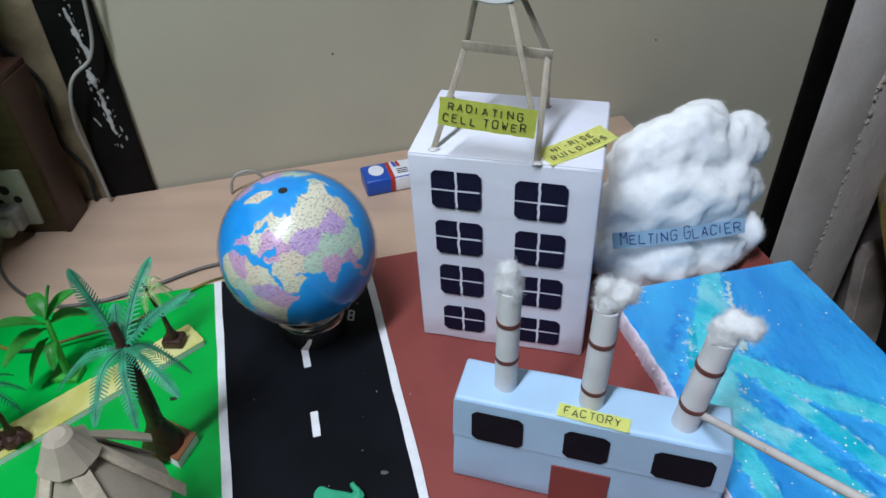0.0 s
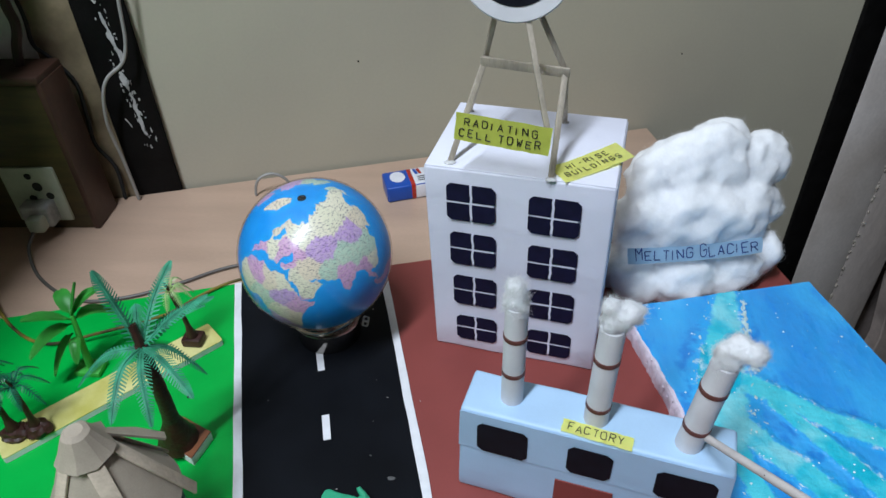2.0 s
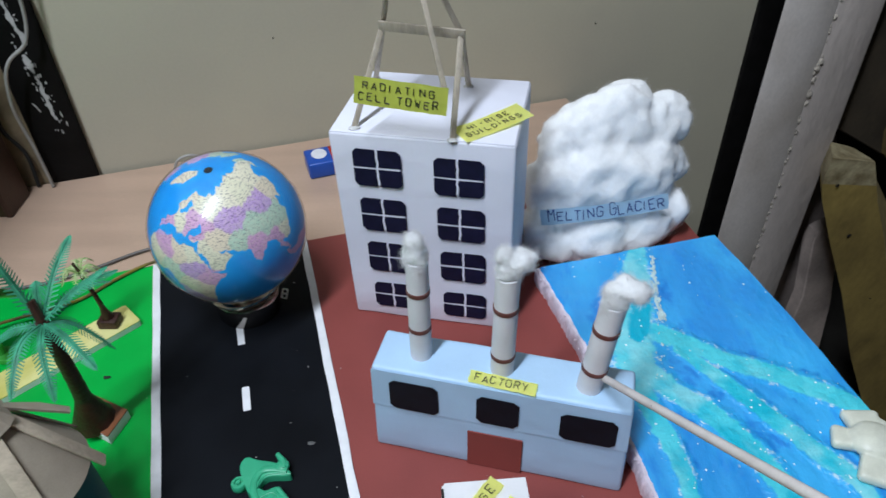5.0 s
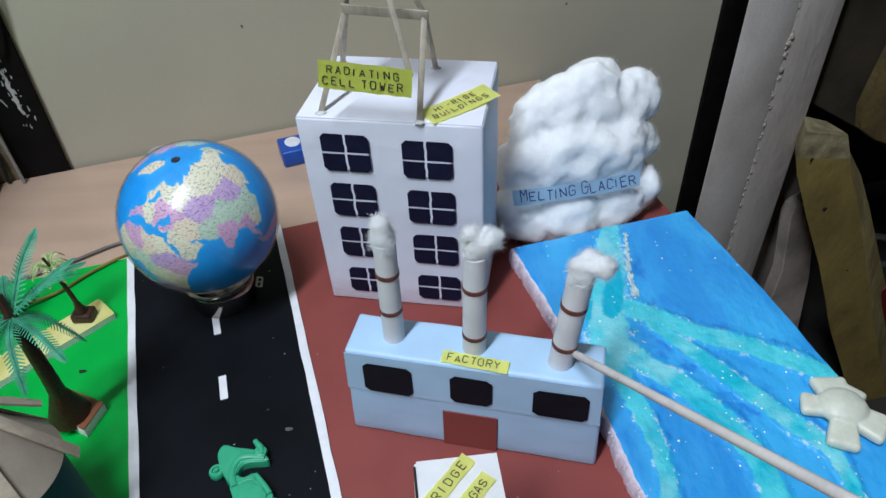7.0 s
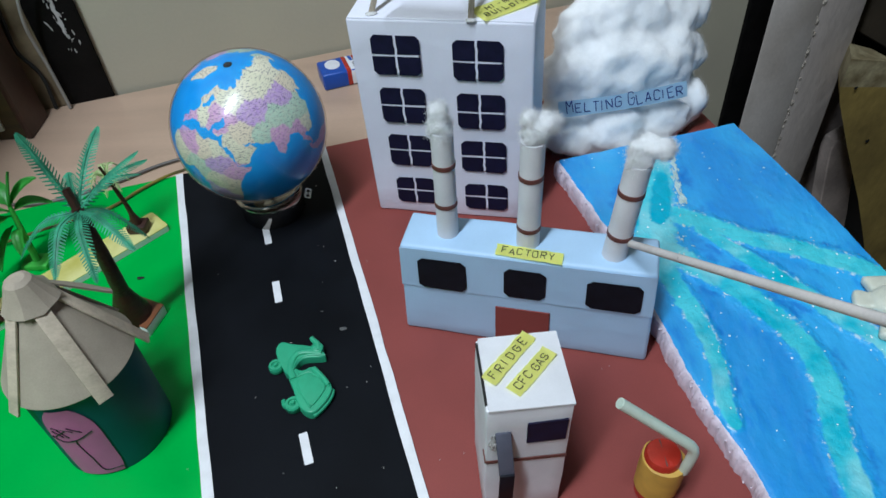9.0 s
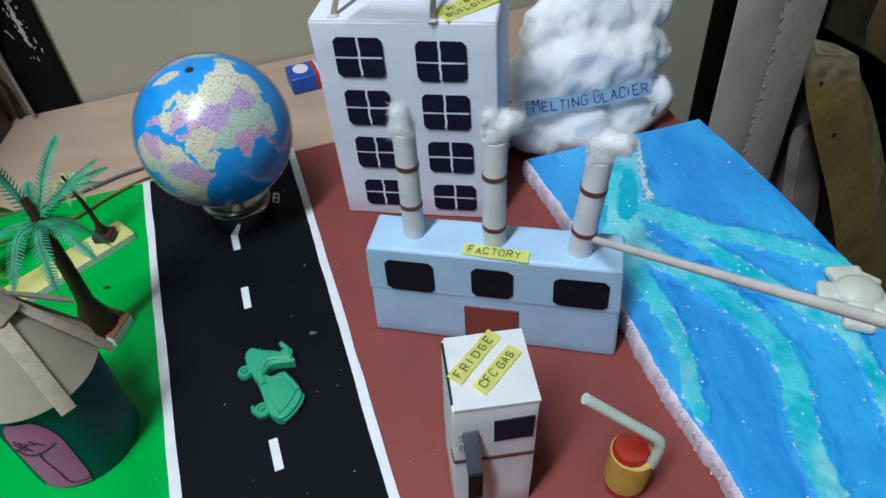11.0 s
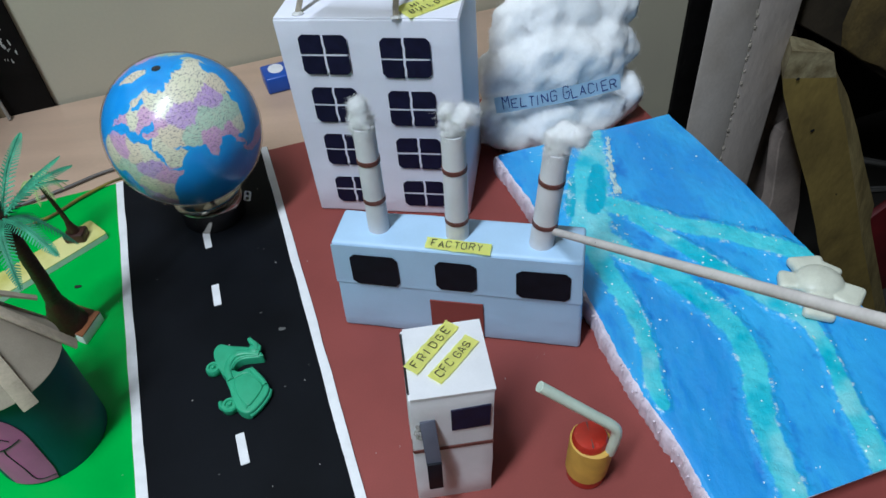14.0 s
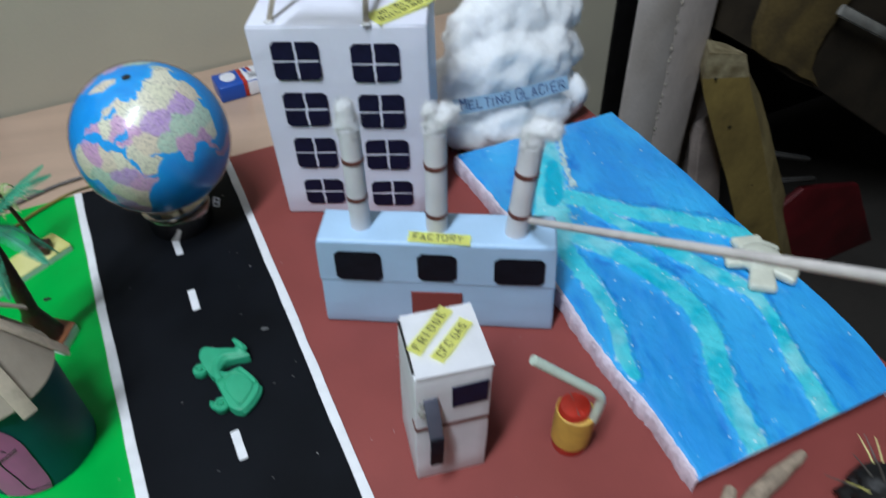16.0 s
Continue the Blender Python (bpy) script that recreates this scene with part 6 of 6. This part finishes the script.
TZ = -0.0060
cable([(-0.3330, 0.3830, 0.0070), (-0.3320, 0.3700, 0.000), (-0.3100, 0.3450, TZ + 0.0018), (-0.2730, 0.3250, TZ + 0.0018), (-0.2400, 0.3290, TZ + 0.0018), (-0.2090, 0.3450, TZ + 0.0018), (-0.1770, 0.3660, TZ + 0.0018), (-0.1300, 0.3800, TZ + 0.0018), (-0.095, 0.374, TZ + 0.002), (-0.0930, 0.3500, 0.0025), (-0.0915, 0.3270, 0.004)], 0.0012, CABLE_DARK, "thin grey cable that runs from plug to globe")
cable([(-0.3800, 0.4010, 0.0250), (-0.3650, 0.3720, 0.0120), (-0.3400, 0.3350, 0.0030), (-0.3050, 0.2980, 0.0020), (-0.2670, 0.2780, 0.0020), (-0.2300, 0.2860, 0.0064), (-0.2000, 0.3080, 0.0022), (-0.1840, 0.3270, 0.0022), (-0.1680, 0.3420, 0.0022), (-0.1500, 0.3500, 0.0018), (-0.120, 0.352, 0.0022), (-0.1000, 0.3270, 0.004)], 0.0010, CABLE_YELLOW, "thin black and yellow cable over the green paper")
cable([along(0.104, 0.030, TZ + 0.001), along(0.1055, 0.030, 0.003), along(0.1081, 0.030, 0.0085), along(0.1125, 0.030, 0.0118), along(0.119, 0.030, 0.0130), along(0.1252, 0.030, 0.0108), along(0.1309, 0.030, 0.0048), along(0.134, 0.030, TZ + 0.001)], 0.0012, CABLE_WHITE, "loose white wire that arches off the table")
cable([along(0.0490, 0.014, 0.32), along(0.0455, 0.014, 0.19), along(0.0411, 0.014, 0.150), along(0.0377, 0.014, 0.126), along(0.0315, 0.016, 0.112), along(0.0187, 0.017, 0.1027), along(0.0119, 0.017, 0.0903), along(0.0070, 0.015, 0.068), along(0.0065, 0.012, 0.0487), along(0.0080, 0.012, 0.030), along(0.0090, 0.012, TZ + 0.001)], 0.0013, CABLE_WHITE, "grey cable that hangs beside the black strip")
cable([along(-0.0540, 0.006, 0.40), along(-0.0300, 0.006, 0.20), along(-0.0240, 0.006, 0.153), along(-0.0253, 0.006, 0.129), along(-0.0178, 0.006, 0.1178), along(-0.0073, 0.006, 0.0971), along(-0.0083, 0.006, 0.0697), along(-0.0099, 0.006, 0.0455), along(-0.0016, 0.006, 0.0239), along(-0.0023, 0.008, TZ + 0.001)], 0.0015, HOLE, "dark wire on the stained wall")

cable([along(-0.020, 0.016, 0.30), along(-0.028, 0.016, 0.175), along(-0.0265, 0.018, 0.1475), along(-0.0310, 0.020, 0.1324), along(-0.0335, 0.022, 0.1185)], 0.0034, surface("dark_red_cable", (0.030, 0.010, 0.008), 0.5, 0.2, 90), "dark red cable bundle that drops to the switch box")

# ---- an unseen board, added to cast shade on the switch box corner ----
shelf = thing("corner_shade_board", pose(0, 0, 0.225), "unseen bracketed board added to shade the switch box", "shelf")
part("board", slabform([(-0.302, 0.06), (-0.302, 0.4540), (-0.74, 0.319), (-0.74, 0.06)][::-1], 0, 0.018, 0.002), DARK_WOOD, shelf)
for x, y in ((-0.70, 0.25), (-0.52, 0.29)):
    part("bracket", box(0.02, 0.12, 0.09, (x, y, -0.09), 0.002), DARK_WOOD, shelf)


# ---- timber in the recess ----
def timber(name, a, b, w, t, material, label, normal=(0.3, -0.95, 0)):
    ob = part(name, bar(a, b, w, t, normal, 0.006), material, None)
    return tagged(ob, label, "timber", "old timber")


# wood colours lowered so that the recess's shade is part of them
RECESS_WOOD = surface("shade_darkened_wood", (0.055, 0.040, 0.024), 0.8, 0.25, 12, 0.1, 200, 0.4, 90, 0.002, stretch=(1, 1, 0.4))
RECESS_PLANK = surface("shade_dimmed_yellow_plank", (0.16, 0.110, 0.035), 0.8, 0.3, 16, 0.2, 200, 0.5, 90, 0.002, tint=(0.075, 0.052, 0.022), stretch=(1, 1, 0.4))


def upright(name, outline, d, thick, material, label):
    """A board that stands parallel to the back wall, with its outline as (along, height)."""
    ob = part(name, slabform(outline, 0, thick, 0.0015, 1), material, None, "", WALL_M @ pose(0, -d, 0, 90, 0, 0))
    return tagged(ob, label, "timber", "old timber")


def leaning_plank(stations, label):
    """A plank with a broad face and a narrow turned side; each station is (left, edge, right) as (along, height)."""
    bm = bmesh.new()
    rings = []
    for k, row in enumerate(stations):
        (ls, lz), (ms, mz), (rs, rz) = row
        rings.append([bm.verts.new(WALL_M @ Vector(p)) for p in ((ls, -0.034, lz), (ms, -0.042, mz), (rs, -0.024, rz), (rs - 0.002, 0.002, rz), (ls + 0.022, -0.004, lz))])
    for k, (a, b) in enumerate(zip(rings, rings[1:])):
        for i in range(5):
            f = bm.faces.new((a[i], a[(i + 1) % 5], b[(i + 1) % 5], b[i]))
            f.material_index = 2 if k < 1 else (1 if i == 1 else 0)
    bm.faces.new(rings[0][::-1]).material_index = 2
    bm.faces.new(rings[-1])
    bmesh.ops.recalc_face_normals(bm, faces=bm.faces)
    ob = part("plank", bm, OLD_PLANK, None, "")
    ob.data.materials.append(LIT_SIDE)
    ob.data.materials.append(WORN_END)
    return tagged(ob, label, "timber", "old timber")


OLD_PLANK = surface("mottled_yellow_plank", (0.33, 0.235, 0.065), 0.8, 0.25, 22, 0.12, 160, 0.4, 90, 0.002, tint=(0.22, 0.155, 0.045), stretch=(1, 1, 0.55))
# paler copy of the plank colour, painting its narrow side as lit
LIT_SIDE = surface("lit_plank_side", (0.40, 0.31, 0.13), 0.8, 0.25, 40, 0.2, 200, 0.6, 90, 0.003, tint=(0.22, 0.16, 0.06), stretch=(1, 1, 0.4))
WORN_END = surface("chipped_pale_end", (0.40, 0.34, 0.20), 0.85, 0.3, 45, 0.2, 240, 0.3, 120, 0.001, tint=(0.16, 0.115, 0.05))
lean = leaning_plank((
    ((0.7760, -0.1180), (0.8300, -0.1290), (0.8430, -0.1370)), ((0.7745, -0.1520), (0.8480, -0.1650), (0.8640, -0.1680)), ((0.7838, -0.1765), (0.8600, -0.1900), (0.9000, -0.2127)),
    ((0.8229, -0.2496), (0.8909, -0.2413), (0.9400, -0.2738)), ((0.8796, -0.3494), (0.9455, -0.3431), (0.9880, -0.3530)), ((0.9301, -0.4477), (0.9960, -0.4384), (1.0420, -0.4404)),
    ((0.9393, -0.4684), (1.0083, -0.4611), (1.0500, -0.4746)), ((0.9610, -0.5098), (1.0222, -0.4876), (1.0660, -0.5046)), ((1.1034, -0.7555), (1.1734, -0.7555), (1.2105, -0.7555)),
), "old yellow plank with dark stains leaning in the recess")
for a, z, r in ((0.8439, -0.2403, 0.0026), (0.9341, -0.3713, 0.0030), (0.7930, -0.1550, 0.0022)):
    part("knot", lump(r, a * 30, (1.2, 0.12, 0.8), 0.4, 2, 3), HOLE, lean, "dark knot hole", WALL_M @ pose(a, -0.0385, z))
upright("board", [(0.872, -0.310), (0.8745, -0.295), (0.907, -0.282), (0.955, -0.45), (1.01, -0.7555), (0.886, -0.7555), (0.894, -0.42)], -0.05, 0.02, surface("grey_brown_board", (0.55, 0.45, 0.40), 0.8, 0.2, 14, 0.1, 200, 0.4, 90, 0.002), "grey-brown board behind the leaning plank")
upright("board", [(0.797, -0.10), (0.88, -0.16), (0.95, -0.30), (1.00, -0.7555), (0.797, -0.7555)], -0.085, 0.02, surface("dark_brown_board", (0.33, 0.27, 0.245), 0.8, 0.2, 14, 0.1, 200, 0.4, 90, 0.002), "dark brown board beside the pilaster")
upright("beam", [(0.800, -0.106), (0.829, -0.121), (0.930, -0.182), (1.0285, -0.2512), (1.103, -0.290), (1.330, -0.440), (1.450, -0.520), (1.450, 0.20), (0.800, 0.20)], -0.055, 0.03, RECESS_WOOD, "slanting boarding in the recess, colour darkened for shade")
upright("plank", [(0.9170, -0.172), (0.950, -0.196), (0.990, -0.216), (1.030, -0.243), (1.060, -0.258), (1.082, -0.275), (1.062, -0.250), (1.049, -0.234), (1.046, -0.205), (1.052, -0.180), (1.066, -0.158), (1.074, -0.142), (1.100, -0.080), (1.112, 0.15), (0.912, 0.15), (0.915, -0.065), (0.909, -0.110), (0.906, -0.140)], -0.024, 0.009, RECESS_PLANK, "stained yellow plank nailed to boarding, colour dimmed for shade")
PALE_BATTEN = surface("dull_white_batten", (0.36, 0.35, 0.32), 0.7, 0.2, 30, 0.1, 200)
timber("batten", along(1.045, -0.004, -0.137), along(1.330, -0.004, -0.282), 0.017, 0.008, PALE_BATTEN, "dull white batten nailed across the dark boarding")
# two pale battens, their white dimmed to match the recess's shade
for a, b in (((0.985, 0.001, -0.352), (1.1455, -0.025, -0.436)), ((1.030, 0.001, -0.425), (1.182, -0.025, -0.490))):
    timber("batten", along(a[0], a[1], a[2]), along(b[0], b[1], b[2]), 0.010, 0.008, surface("shade_dimmed_batten", (0.09, 0.085, 0.08), 0.7, 0.1, 30), "pale painted batten on the plank, colour dimmed for shade")
sheet = part("red_sheet", slabform([(1.100, -0.535), (1.155, -0.500), (1.225, -0.520), (1.320, -0.55), (1.47, -0.7555), (1.19, -0.7555)], 0, 0.012, 0.004), RED_CLOTH, None, "", WALL_M @ pose(0, 0.030, 0, 90, 0, 0))
tagged(sheet, "dark red plastic sheet leaning in the recess", "sheet")

# ---- small things beyond the slab ----
DRIFTWOOD = surface("dull_driftwood", (0.40, 0.31, 0.23), 0.75, 0.2, 160, 0.1, 900, 0.4, 500, 0.0006)
stump = thing("driftwood", pose(0.1730, 0.0600, 0.0), "pale forked piece of driftwood on the board", "driftwood")
part("branch", tube(smooth_path([(-0.014, -0.024, 0.005), (-0.006, -0.008, 0.006), (0.003, 0.003, 0.0065), (0.017, 0.011, 0.0070), (0.028, 0.0165, 0.0065), (0.034, 0.0195, 0.0060)], 6), 0.0052, 10, 1, None, lambda u: (1.15 - 0.75 * u) * (1 + 0.06 * math.sin(u * 23))), DRIFTWOOD, stump)
part("branch", tube(smooth_path([(-0.010, -0.016, 0.006), (-0.012, -0.006, 0.007), (-0.010, 0.002, 0.008), (-0.006, 0.008, 0.008)], 6), 0.0044, 10, 1, None, lambda u: 1.1 - 0.5 * u), DRIFTWOOD, stump)
bush = thing("dark_bush", pose(0.2280, 0.0500, 0.0), "dark bristly toy bush on the board", "toy bush")
part("mound", lump(0.017, 7.7, (1.1, 1.0, 0.75), 0.25, 2.2, 4), BLACK_PAINT, bush, "", pose(0, 0, 0.010))
rnd = random.Random(9)
for k in range(26):
    a, e = rnd.uniform(0, 2 * math.pi), rnd.uniform(0.2, 1.3)
    d = Vector((math.cos(a) * math.cos(e), math.sin(a) * math.cos(e), math.sin(e)))
    part("bristle", tube([Vector((0, 0, 0.010)) + d * 0.012, Vector((0, 0, 0.010)) + d * 0.021, Vector((0, 0, 0.009)) + d * 0.029], 0.0006, 5, 1, None, lambda u: 1 - 0.7 * u), CABLE_DARK if k % 3 else YELLOW_CARD, bush)

# ---- the pointer ----
tip, far = Vector((0.1000, 0.1960, 0.0622)), Vector((0.1530, 0.0560, 0.1530))
way = (far - tip).normalized()
stick = part("pointer_stick", tube([tip + way * k for k in np.linspace(0, 0.36, 24)], 0.0019, 14, 1, None, lambda u: 0.88 + 0.14 * u), POINTER, None)
for k, (u, r) in enumerate(((0.052, 0.0006), (0.058, 0.0004), (0.120, 0.0005))):
    part("nick", lump(r, k * 2.2, (1.6, 0.8, 0.5), 0.4, 2, 2), HOLE, stick, "", Matrix.Translation(tip + way * u + Vector((-0.0004, -0.0010, 0.0013))))
tagged(stick, "pale painted wooden pointer resting on the factory roof", "stick")
